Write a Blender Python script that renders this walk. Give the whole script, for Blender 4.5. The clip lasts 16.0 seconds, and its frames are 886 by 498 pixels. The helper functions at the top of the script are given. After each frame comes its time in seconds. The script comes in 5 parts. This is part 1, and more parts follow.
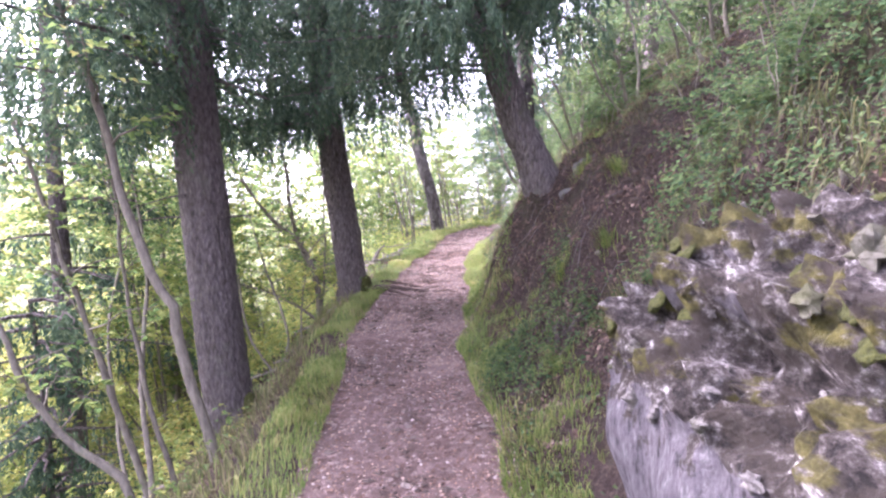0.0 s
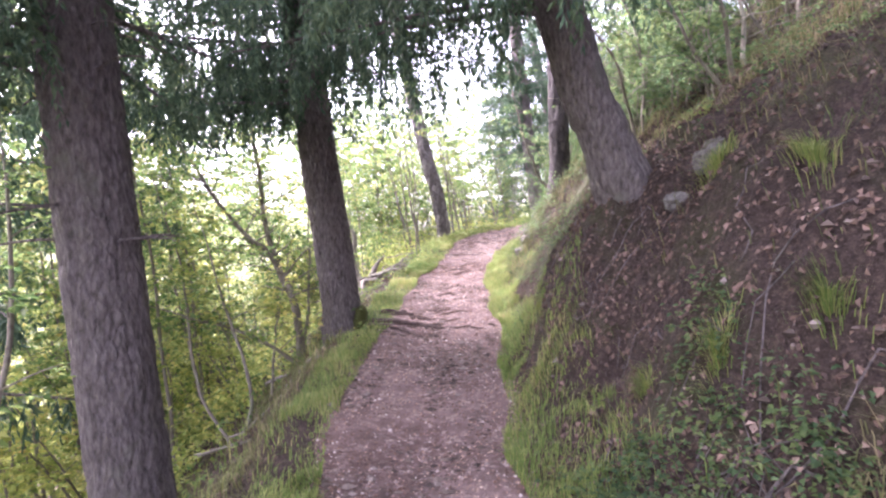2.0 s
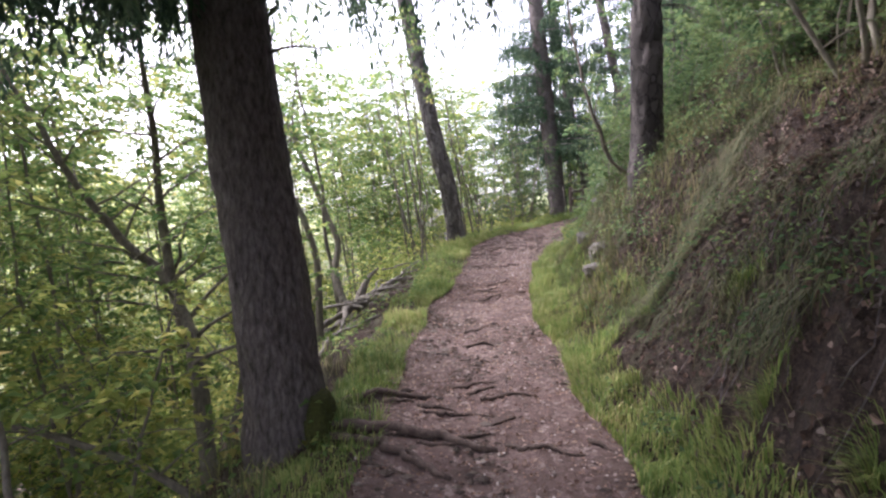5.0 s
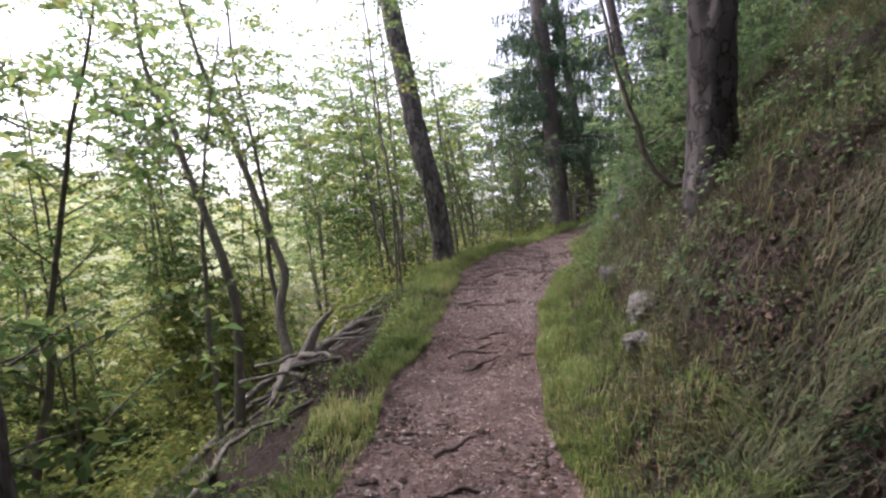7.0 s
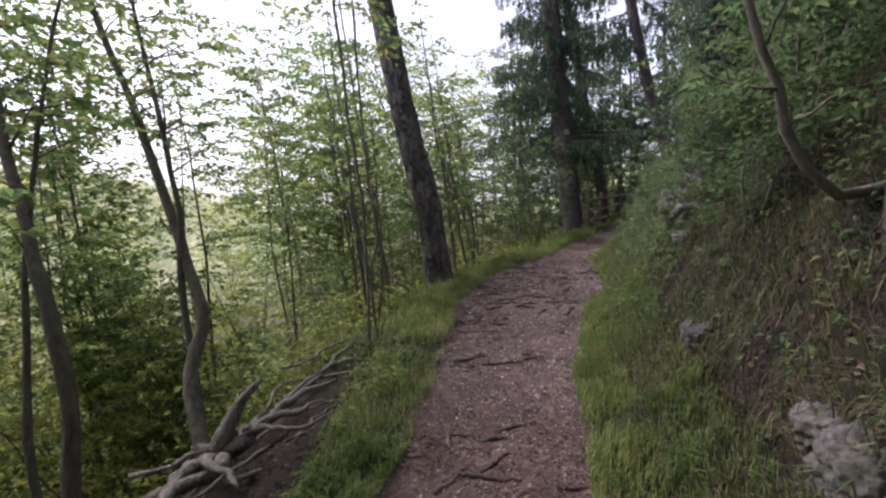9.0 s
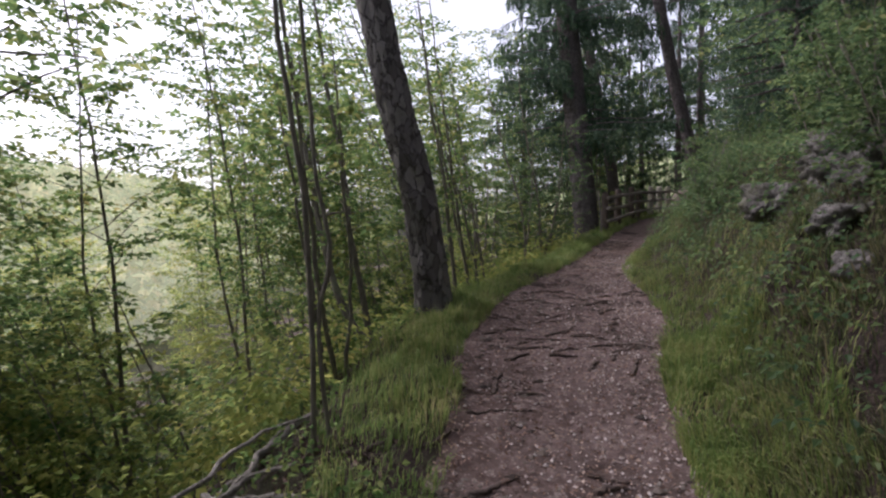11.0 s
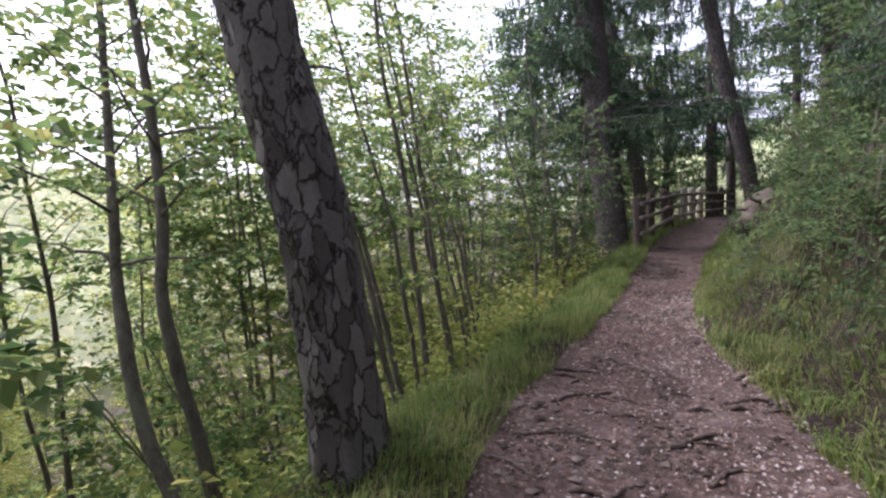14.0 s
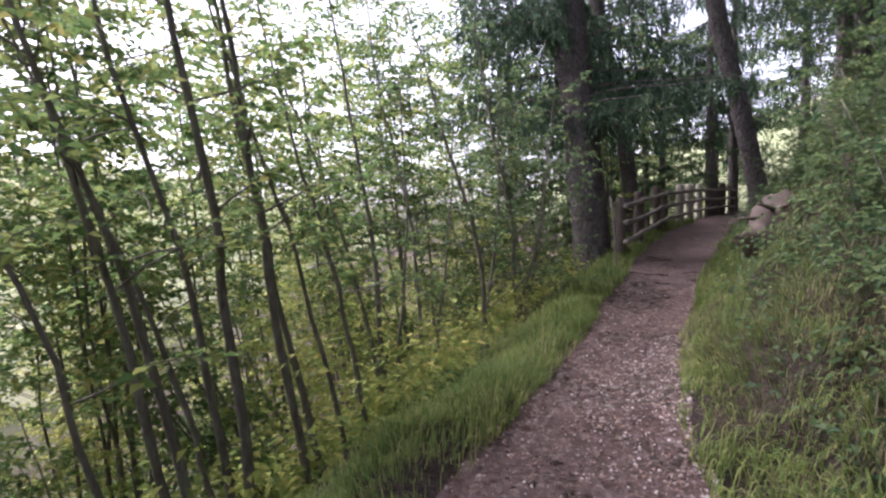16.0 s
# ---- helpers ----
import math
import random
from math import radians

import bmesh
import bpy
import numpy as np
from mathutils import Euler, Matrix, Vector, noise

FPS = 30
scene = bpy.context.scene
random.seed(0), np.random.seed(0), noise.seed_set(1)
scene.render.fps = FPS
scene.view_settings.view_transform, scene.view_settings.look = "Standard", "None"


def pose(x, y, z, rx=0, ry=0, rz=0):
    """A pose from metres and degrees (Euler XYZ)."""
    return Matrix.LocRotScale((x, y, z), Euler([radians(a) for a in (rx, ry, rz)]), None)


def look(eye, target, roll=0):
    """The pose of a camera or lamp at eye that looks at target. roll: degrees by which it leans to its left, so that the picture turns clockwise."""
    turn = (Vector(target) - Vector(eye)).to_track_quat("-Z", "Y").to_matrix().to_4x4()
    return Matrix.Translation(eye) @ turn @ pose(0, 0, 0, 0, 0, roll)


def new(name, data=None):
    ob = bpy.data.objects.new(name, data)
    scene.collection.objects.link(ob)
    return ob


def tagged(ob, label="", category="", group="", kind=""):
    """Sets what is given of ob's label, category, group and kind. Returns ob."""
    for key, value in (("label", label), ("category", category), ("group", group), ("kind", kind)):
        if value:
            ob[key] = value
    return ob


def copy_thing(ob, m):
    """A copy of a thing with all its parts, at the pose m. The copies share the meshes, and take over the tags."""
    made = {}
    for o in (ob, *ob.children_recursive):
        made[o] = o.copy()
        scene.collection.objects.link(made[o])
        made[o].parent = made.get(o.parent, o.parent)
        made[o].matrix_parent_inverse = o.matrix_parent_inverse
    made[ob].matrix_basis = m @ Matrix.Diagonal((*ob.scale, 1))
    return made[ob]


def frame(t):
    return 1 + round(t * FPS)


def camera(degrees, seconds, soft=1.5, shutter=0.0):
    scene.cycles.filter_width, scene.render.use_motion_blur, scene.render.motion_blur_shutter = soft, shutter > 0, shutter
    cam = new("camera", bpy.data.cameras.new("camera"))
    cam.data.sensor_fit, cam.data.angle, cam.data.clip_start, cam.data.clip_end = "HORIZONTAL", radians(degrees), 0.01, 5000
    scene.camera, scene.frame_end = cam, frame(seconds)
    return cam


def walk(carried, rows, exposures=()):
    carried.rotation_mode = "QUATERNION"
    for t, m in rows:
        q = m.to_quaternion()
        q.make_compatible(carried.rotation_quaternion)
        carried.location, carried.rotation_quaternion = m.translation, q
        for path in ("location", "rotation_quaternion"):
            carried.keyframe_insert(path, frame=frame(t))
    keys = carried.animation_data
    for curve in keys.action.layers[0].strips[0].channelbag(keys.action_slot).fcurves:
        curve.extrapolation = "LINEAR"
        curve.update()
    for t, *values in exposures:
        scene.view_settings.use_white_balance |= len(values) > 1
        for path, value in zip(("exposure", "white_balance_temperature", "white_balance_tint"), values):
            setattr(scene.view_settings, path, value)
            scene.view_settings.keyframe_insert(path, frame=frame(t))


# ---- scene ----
cam = camera(82.7, 16.0, soft=2.3)
METRES, EYE, TILT, LEAN, TURN = 16.0, 1.62, -2.0, 2.5, 0.0
ROWS = [
    (0.0, 0.0, 0.0, 0.0, -0.0, 0.0, -0.0),
    (0.5, -0.0045, 0.0317, 0.0019, 0.03, -0.05, 0.04),
    (1.0, -0.0095, 0.0628, 0.0076, -0.14, -0.14, -0.01),
    (1.5, -0.0112, 0.0941, 0.0121, -0.14, -0.11, 0.0),
    (2.0, -0.0151, 0.1217, 0.017, -0.1, -0.2, 0.1),
    (2.5, -0.0201, 0.1514, 0.0187, 0.01, -0.24, -0.07),
    (3.0, -0.0275, 0.1824, 0.0201, -0.01, -0.39, -0.03),
    (5.5, -0.0323, 0.3412, 0.0308, -0.28, -0.38, -0.6),
    (6.0, -0.027, 0.3695, 0.0378, -0.39, -0.33, -0.63),
    (6.5, -0.0226, 0.3991, 0.0447, -0.55, -0.38, -0.59),
    (7.0, -0.0167, 0.4272, 0.0508, -0.37, -0.3, -0.59),
    (7.5, -0.0145, 0.4556, 0.056, -0.55, -0.38, -0.63),
    (8.0, -0.0122, 0.4842, 0.0612, -0.72, -0.42, -0.7),
    (8.5, -0.0098, 0.516, 0.0646, -0.49, -0.46, -0.78),
    (9.0, -0.0117, 0.547, 0.0673, -0.52, -0.32, -0.97),
    (11.5, -0.0135, 0.703, 0.0806, -1.35, -0.83, -1.66),
    (12.0, -0.0125, 0.7334, 0.0835, -1.33, -0.84, -1.54),
    (12.5, -0.0112, 0.7645, 0.0865, -1.08, -0.7, -1.46),
    (13.0, -0.0056, 0.794, 0.091, -0.8, -0.65, -1.32),
    (13.5, 0.0029, 0.8241, 0.0954, -0.76, -0.55, -1.13),
    (14.0, 0.0171, 0.8534, 0.1031, -0.36, -0.58, -1.12),
    (14.5, 0.0335, 0.8837, 0.1065, -1.18, -0.72, -1.17),
    (15.0, 0.0523, 0.9108, 0.112, -1.49, -0.85, -1.03),
    (15.5, 0.067, 0.9379, 0.1165, -1.01, -1.15, -1.13),
    (16.0, 0.0799, 0.9643, 0.1219, -0.25, -1.28, -1.1),
]
walk(cam, [(t, pose(0, 0, EYE, TILT, LEAN, TURN) @ pose(METRES * x, METRES * y, METRES * z, 90 + pitch, roll, yaw)) for t, x, y, z, yaw, pitch, roll in ROWS], [(0.0, 3.5, 5850, 40), (1.0, 3.65, 5900, 40), (2.0, 3.6, 6050, 38), (3.0, 3.4, 6200, 33), (5.5, 2.0, 6150, 24), (7.0, 1.65, 6150, 25), (9.0, 1.05, 6100, 24), (11.5, 0.9, 6100, 22), (12.5, 1.1, 6000, 21), (13.5, 1.5, 5950, 24), (16.0, 1.65, 6000, 28)])

# ---- light ----
SUN_EL, SUN_AZ = 50.0, -58.0
world = bpy.data.worlds.new("overcast_sky")
scene.world = world
world.use_nodes = True
wt = world.node_tree
sky = wt.nodes.new("ShaderNodeTexSky")
sky.sky_type = "NISHITA"
sky.sun_disc = False
sky.sun_elevation = radians(SUN_EL)
sky.sun_rotation = radians(SUN_AZ)
sky.dust_density = 4.0
cloud = wt.nodes.new("ShaderNodeHueSaturation")
cloud.inputs["Saturation"].default_value = 0.35
cloud.inputs["Value"].default_value = 1.0
wt.links.new(sky.outputs[0], cloud.inputs["Color"])
wt.links.new(cloud.outputs[0], wt.nodes["Background"].inputs[0])
wt.nodes["Background"].inputs[1].default_value = 0.15

sun_data = bpy.data.lights.new("sun", "SUN")
sun_data.energy = 1.5
sun_data.angle = radians(25)
sun_data.color = (1.0, 0.97, 0.93)
sun_ob = new("sun", sun_data)
sun_dir = Vector((math.sin(radians(SUN_AZ)) * math.cos(radians(SUN_EL)), math.cos(radians(SUN_AZ)) * math.cos(radians(SUN_EL)), math.sin(radians(SUN_EL))))
sun_ob.matrix_world = look(sun_dir * 60, (0, 0, 0))


# ---- numeric helpers ----
def hash3(ix, iy, iz, seed):
    n = (ix * 374761393 + iy * 668265263 + iz * 1440662683 + seed * 974634777) & 0x7FFFFFFF
    n = ((n ^ (n >> 13)) * 1274126177) & 0x7FFFFFFF
    n = ((n ^ (n >> 16)) * 1103515245) & 0x7FFFFFFF
    return ((n ^ (n >> 15)) & 0xFFFFFF) / float(0xFFFFFF)


def vnoise(x, y, z=0.0, seed=0):
    """Smooth value noise from -1 to 1 on arrays."""
    x, y, z = np.broadcast_arrays(np.asarray(x, float), np.asarray(y, float), np.asarray(z, float))
    fx, fy, fz = np.floor(x), np.floor(y), np.floor(z)
    tx, ty, tz = x - fx, y - fy, z - fz
    tx, ty, tz = (t * t * (3 - 2 * t) for t in (tx, ty, tz))
    ix, iy, iz = (np.atleast_1d(f).astype(np.int64) for f in (fx, fy, fz))
    out = 0
    for a in (0, 1):
        for b in (0, 1):
            for c in (0, 1):
                w = (tx if a else 1 - tx) * (ty if b else 1 - ty) * (tz if c else 1 - tz)
                out = out + w * hash3(ix + a, iy + b, iz + c, seed)
    return (2 * out - 1).reshape(x.shape)


def fbm(x, y, z=0.0, octaves=4, seed=0):
    out, amp = 0, 1.0
    for k in range(octaves):
        f = 2.03 ** k
        out = out + amp * vnoise(np.asarray(x) * f, np.asarray(y) * f, np.asarray(z) * f, seed + k)
        amp *= 0.5
    return out


def unit(a):
    return a / np.maximum(np.linalg.norm(a, axis=-1, keepdims=True), 1e-9)


class Buf:
    """Collects vertices and faces of one mesh."""

    def __init__(self):
        self.v, self.f, self.n = [], [], 0

    def add(self, verts, faces):
        verts = np.asarray(verts, float).reshape(-1, 3)
        for some in faces:
            self.f.append(np.asarray(some, np.int64) + self.n)
        self.v.append(verts)
        self.n += len(verts)
        return self

    def mesh(self, name, material, smooth=False, shift=(0, 0, 0)):
        me = bpy.data.meshes.new(name)
        v = np.concatenate(self.v) - np.asarray(shift, float) if self.v else np.zeros((0, 3))
        sizes = np.concatenate([np.full(len(f), f.shape[1]) for f in self.f])
        loops = np.concatenate([f.ravel() for f in self.f])
        me.vertices.add(len(v))
        me.vertices.foreach_set("co", v.ravel())
        me.loops.add(len(loops))
        me.loops.foreach_set("vertex_index", loops.astype(np.int32))
        me.polygons.add(len(sizes))
        starts = np.r_[0, np.cumsum(sizes)[:-1]].astype(np.int32)
        me.polygons.foreach_set("loop_start", starts)
        me.polygons.foreach_set("use_smooth", np.full(len(sizes), smooth))
        me.materials.append(material)
        me.update(calc_edges=True)
        me.validate()
        return me


def thing(name, base, label, category, group="", kind=""):
    ob = new(name)
    ob.empty_display_size = 0.2
    ob.location = base
    return tagged(ob, label, category, group, kind)


def part(name, buf, material, parent, label="", smooth=False, local=False):
    """One mesh under a thing; buf is in world coordinates unless local."""
    ob = new(name, buf.mesh(name, material, smooth, (0, 0, 0) if local else parent.location))
    ob.parent = parent
    return tagged(ob, label)


def spray_on(name, buf, material, holder, ob, label=""):
    """Leaves or needles carried by one branch of a tree."""
    sub = new(name, buf.mesh(name, material, False, ob.location))
    sub.parent = holder
    return tagged(sub, label, kind="stuff")


def whole(name, buf, material, label, category, kind="", smooth=False, base=(0, 0, 0)):
    ob = new(name, buf.mesh(name, material, smooth, base))
    ob.location = base
    return tagged(ob, label, category, "", kind)


def resample(pts, count):
    """A smooth curve through a few points."""
    p = np.asarray(pts, float)
    if len(p) > 2:
        q = np.vstack([2 * p[0] - p[1], p, 2 * p[-1] - p[-2]])
        out = []
        for i in range(1, len(q) - 2):
            t = np.linspace(0, 1, 12, endpoint=False)[:, None]
            a, b, c, d = q[i - 1], q[i], q[i + 1], q[i + 2]
            out.append(0.5 * (2 * b + (c - a) * t + (2 * a - 5 * b + 4 * c - d) * t ** 2 + (3 * b - a - 3 * c + d) * t ** 3))
        p = np.vstack(out + [p[-1:]])
    s = np.r_[0, np.cumsum(np.linalg.norm(np.diff(p, axis=0), axis=1))]
    u = np.linspace(0, s[-1], count)
    return np.stack([np.interp(u, s, p[:, k]) for k in range(3)], 1)


def tube(buf, pts, radii, sides=6, rough=0.0, seed=0, relief=None):
    """A closed tapering tube along pts; relief(angle, length, ring points) gives extra radius."""
    pts = np.asarray(pts, float)
    n = len(pts)
    radii = np.broadcast_to(np.asarray(radii, float), (n,))
    tang = unit(np.gradient(pts, axis=0))
    ref = np.array([0.0, 1.0, 0.13]) if abs(tang[0][2]) > 0.7 else np.array([0.0, 0.0, 1.0])
    side = unit(np.cross(tang, ref))
    up = np.cross(side, tang)
    a = np.linspace(0, 2 * np.pi, sides, endpoint=False)
    ring = np.cos(a)[None, :, None] * side[:, None, :] + np.sin(a)[None, :, None] * up[:, None, :]
    r = np.repeat(radii[:, None], sides, 1)
    if rough:
        w = pts[:, None, :] + ring * r[..., None]
        r = r * (1 + rough * vnoise(w[..., 0] * 9, w[..., 1] * 9, w[..., 2] * 5, seed))
    if relief is not None:
        r = r + relief(ring, pts, r)
    v = pts[:, None, :] + ring * r[..., None]
    i, j = np.meshgrid(np.arange(n - 1), np.arange(sides), indexing="ij")
    k = (j + 1) % sides
    quads = np.stack([i * sides + j, i * sides + k, (i + 1) * sides + k, (i + 1) * sides + j], -1).reshape(-1, 4)
    verts = np.vstack([v.reshape(-1, 3), pts[:1], pts[-1:]])
    j = np.arange(sides)
    k = (j + 1) % sides
    low = np.stack([np.full(sides, n * sides), k, j], 1)
    top = np.stack([np.full(sides, n * sides + 1), (n - 1) * sides + j, (n - 1) * sides + k], 1)
    buf.add(verts, [quads, low, top])


def leaves(buf, p, d, nrm, length, width, fold=0.25):
    """Folded pointed leaves: base, left, tip, right."""
    d = unit(d)
    s = unit(np.cross(d, nrm))
    nn = np.cross(s, d)
    length, width = (np.broadcast_to(np.asarray(q, float), (len(p),))[:, None] for q in (length, width))
    mid = p + d * length * 0.45
    lift = nn * width * fold
    v = np.stack([p, mid - s * width * 0.5 + lift, p + d * length - nn * length * 0.12, mid + s * width * 0.5 + lift], 1)
    i = np.arange(len(p))[:, None] * 4
    buf.add(v, [np.vstack([i + [0, 2, 1], i + [0, 3, 2]])])


def blades(buf, p, d, height, width, bend):
    """Bent grass blades: d is the lean direction in the plane."""
    n = len(p)
    height, width, bend = (np.broadcast_to(np.asarray(q, float), (n,))[:, None] for q in (height, width, bend))
    d = unit(np.c_[d[:, :2], np.zeros(n)])
    s = np.stack([-d[:, 1], d[:, 0], np.zeros(n)], 1)
    upv = np.array([[0.0, 0.0, 1.0]])
    m = p + upv * height * 0.55 + d * height * bend * 0.3
    tip = p + upv * height * (1 - 0.45 * bend) + d * height * bend
    v = np.stack([p - s * width * 0.5, p + s * width * 0.5, m + s * width * 0.4, m - s * width * 0.4, tip], 1)
    i = np.arange(n)[:, None] * 5
    buf.add(v, [i + [0, 1, 2, 3], i + [3, 2, 4]])


# ---- materials ----
def shader(name, rough=0.8):
    m = bpy.data.materials.new(name)
    m.use_nodes = True
    nt = m.node_tree
    b = nt.nodes["Principled BSDF"]
    b.inputs["Roughness"].default_value = rough
    b.inputs["Specular IOR Level"].default_value = 0.25
    return m, nt, b


def ramp(nt, src, stops):
    r = nt.nodes.new("ShaderNodeValToRGB")
    els = r.color_ramp.elements
    while len(els) < len(stops):
        els.new(0.5)
    for e, (pos, col) in zip(els, stops):
        e.position, e.color = pos, (*col, 1)
    nt.links.new(src, r.inputs[0])
    return r.outputs[0]


def mixc(nt, fac, a, b, mode="MIX"):
    n = nt.nodes.new("ShaderNodeMix")
    n.data_type, n.blend_type = "RGBA", mode
    for slot, value in ((0, fac), (6, a), (7, b)):
        if isinstance(value, (int, float)):
            n.inputs[slot].default_value = value
        elif isinstance(value, tuple):
            n.inputs[slot].default_value = (*value, 1)
        else:
            nt.links.new(value, n.inputs[slot])
    return n.outputs[2]


def coords(nt, scale=(1, 1, 1)):
    g = nt.nodes.new("ShaderNodeNewGeometry")
    mp = nt.nodes.new("ShaderNodeMapping")
    mp.inputs["Scale"].default_value = scale
    nt.links.new(g.outputs["Position"], mp.inputs[0])
    return mp.outputs[0]


def tex(nt, kind, vec, scale, detail=6.0, rough=0.6):
    n = nt.nodes.new(kind)
    n.inputs["Scale"].default_value = scale
    if kind == "ShaderNodeTexNoise":
        n.inputs["Detail"].default_value, n.inputs["Roughness"].default_value = detail, rough
    nt.links.new(vec, n.inputs["Vector"])
    return n


def bump(nt, b, height, strength, distance):
    n = nt.nodes.new("ShaderNodeBump")
    n.inputs["Strength"].default_value, n.inputs["Distance"].default_value = strength, distance
    nt.links.new(height, n.inputs["Height"])
    nt.links.new(n.outputs[0], b.inputs["Normal"])


def leaf_material(name, stops, through_light=0.45, rough=0.55, patch=0.8):
    """Leaf colour by leaf and by patch of the wood, with light coming through."""
    m, nt, b = shader(name, rough)
    g = nt.nodes.new("ShaderNodeNewGeometry")
    n = tex(nt, "ShaderNodeTexNoise", g.outputs["Position"], patch, 2.0)
    mx = nt.nodes.new("ShaderNodeMath")
    mx.operation = "MULTIPLY_ADD"
    nt.links.new(n.outputs["Fac"], mx.inputs[0])
    mx.inputs[1].default_value = 0.9
    half = nt.nodes.new("ShaderNodeMath")
    half.operation = "MULTIPLY_ADD"
    nt.links.new(g.outputs["Random Per Island"], half.inputs[0])
    half.inputs[1].default_value, half.inputs[2].default_value = 0.7, -0.32
    nt.links.new(half.outputs[0], mx.inputs[2])
    col = ramp(nt, mx.outputs[0], stops)
    nt.links.new(col, b.inputs["Base Color"])
    tr = nt.nodes.new("ShaderNodeBsdfTranslucent")
    bright = nt.nodes.new("ShaderNodeHueSaturation")
    bright.inputs["Value"].default_value, bright.inputs["Saturation"].default_value = 1.5, 0.92
    nt.links.new(col, bright.inputs["Color"])
    nt.links.new(bright.outputs[0], tr.inputs[0])
    mix = nt.nodes.new("ShaderNodeMixShader")
    mix.inputs[0].default_value = through_light
    nt.links.new(b.outputs[0], mix.inputs[1])
    nt.links.new(tr.outputs[0], mix.inputs[2])
    nt.links.new(mix.outputs[0], nt.nodes["Material Output"].inputs[0])
    return m


def bark_material(name, dark, light, lichen, stretch=0.22, scale=16.0, depth=0.02, lichen_at=0.62):
    m, nt, b = shader(name, 0.9)
    vec = coords(nt, (1, 1, stretch))
    vo = tex(nt, "ShaderNodeTexVoronoi", vec, scale)
    no = tex(nt, "ShaderNodeTexNoise", vec, scale * 1.7, 8.0, 0.7)
    big = tex(nt, "ShaderNodeTexNoise", coords(nt), 2.3, 5.0)
    base = ramp(nt, no.outputs["Fac"], [(0.3, dark), (0.7, light)])
    plates = mixc(nt, 0.28, base, ramp(nt, vo.outputs["Distance"], [(0.0, light), (0.75, dark)]))
    spots = ramp(nt, big.outputs["Fac"], [(lichen_at, (0, 0, 0)), (lichen_at + 0.16, (1, 1, 1))])
    nt.links.new(mixc(nt, spots, plates, lichen), b.inputs["Base Color"])
    h = nt.nodes.new("ShaderNodeMath")
    h.operation = "SUBTRACT"
    nt.links.new(no.outputs["Fac"], h.inputs[0])
    nt.links.new(vo.outputs["Distance"], h.inputs[1])
    bump(nt, b, h.outputs[0], 0.9, depth)
    return m


def plate_material(name, fissure, dull, pale):
    """Long flaking plates with dark fissures between them."""
    m, nt, b = shader(name, 0.9)
    vec = coords(nt, (1, 1, 0.5))
    warp = tex(nt, "ShaderNodeTexNoise", vec, 15.0, 5.0)
    moved = mixc(nt, 0.12, vec, warp.outputs["Color"])
    edge = nt.nodes.new("ShaderNodeTexVoronoi")
    edge.feature = "DISTANCE_TO_EDGE"
    edge.inputs["Scale"].default_value = 11.5
    cell = nt.nodes.new("ShaderNodeTexVoronoi")
    cell.inputs["Scale"].default_value = 11.5
    nt.links.new(moved, edge.inputs["Vector"])
    nt.links.new(moved, cell.inputs["Vector"])
    fine = tex(nt, "ShaderNodeTexNoise", coords(nt, (1, 1, 0.6)), 60.0, 6.0, 0.7)
    sep = nt.nodes.new("ShaderNodeSeparateColor")
    nt.links.new(cell.outputs["Color"], sep.inputs[0])
    tone = mixc(nt, 0.5, sep.outputs[0], fine.outputs["Fac"])
    plate = ramp(nt, tone, [(0.3, dull), (0.75, pale)])
    rim = nt.nodes.new("ShaderNodeMath")
    rim.operation = "MULTIPLY_ADD"
    nt.links.new(fine.outputs["Fac"], rim.inputs[0])
    rim.inputs[1].default_value = 0.12
    nt.links.new(edge.outputs["Distance"], rim.inputs[2])
    crack = ramp(nt, rim.outputs[0], [(0.055, (0.0, 0.0, 0.0)), (0.12, (1, 1, 1))])
    nt.links.new(mixc(nt, crack, fissure, plate), b.inputs["Base Color"])
    bump(nt, b, crack, 0.9, 0.025)
    return m


M_SPRUCE_BARK = bark_material("spruce_bark", (0.028, 0.023, 0.022), (0.225, 0.192, 0.185), (0.13, 0.13, 0.10), 0.40, 26.0, 0.045, 0.6)
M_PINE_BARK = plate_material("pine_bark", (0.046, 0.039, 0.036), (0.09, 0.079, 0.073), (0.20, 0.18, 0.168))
M_TWIG_BARK = bark_material("grey_sapling_bark", (0.075, 0.066, 0.054), (0.24, 0.215, 0.17), (0.19, 0.20, 0.14), 0.3, 22.0, 0.008, 0.58)
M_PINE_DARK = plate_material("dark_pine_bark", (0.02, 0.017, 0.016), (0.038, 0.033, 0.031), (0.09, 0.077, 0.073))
M_DEAD_WOOD = bark_material("weathered_dead_wood", (0.09, 0.078, 0.068), (0.32, 0.29, 0.25), (0.13, 0.13, 0.095), 0.6, 30.0, 0.015)
M_ROOT = bark_material("root_bark", (0.03, 0.022, 0.019), (0.12, 0.085, 0.07), (0.17, 0.135, 0.12), 0.8, 26.0, 0.008)
M_FENCE = bark_material("weathered_fence_wood", (0.055, 0.040, 0.034), (0.18, 0.14, 0.12), (0.2, 0.19, 0.17), 0.3, 18.0, 0.008)
M_RAIL = bark_material("silver_grey_rail_wood", (0.13, 0.11, 0.095), (0.32, 0.28, 0.245), (0.24, 0.23, 0.2), 0.3, 18.0, 0.006)
# fence wood again, with the light on three posts put into its colour
M_FENCE_LIT = bark_material("lit_fence_wood", (0.25, 0.22, 0.18), (0.50, 0.46, 0.40), (0.35, 0.33, 0.29), 0.25, 18.0, 0.006)

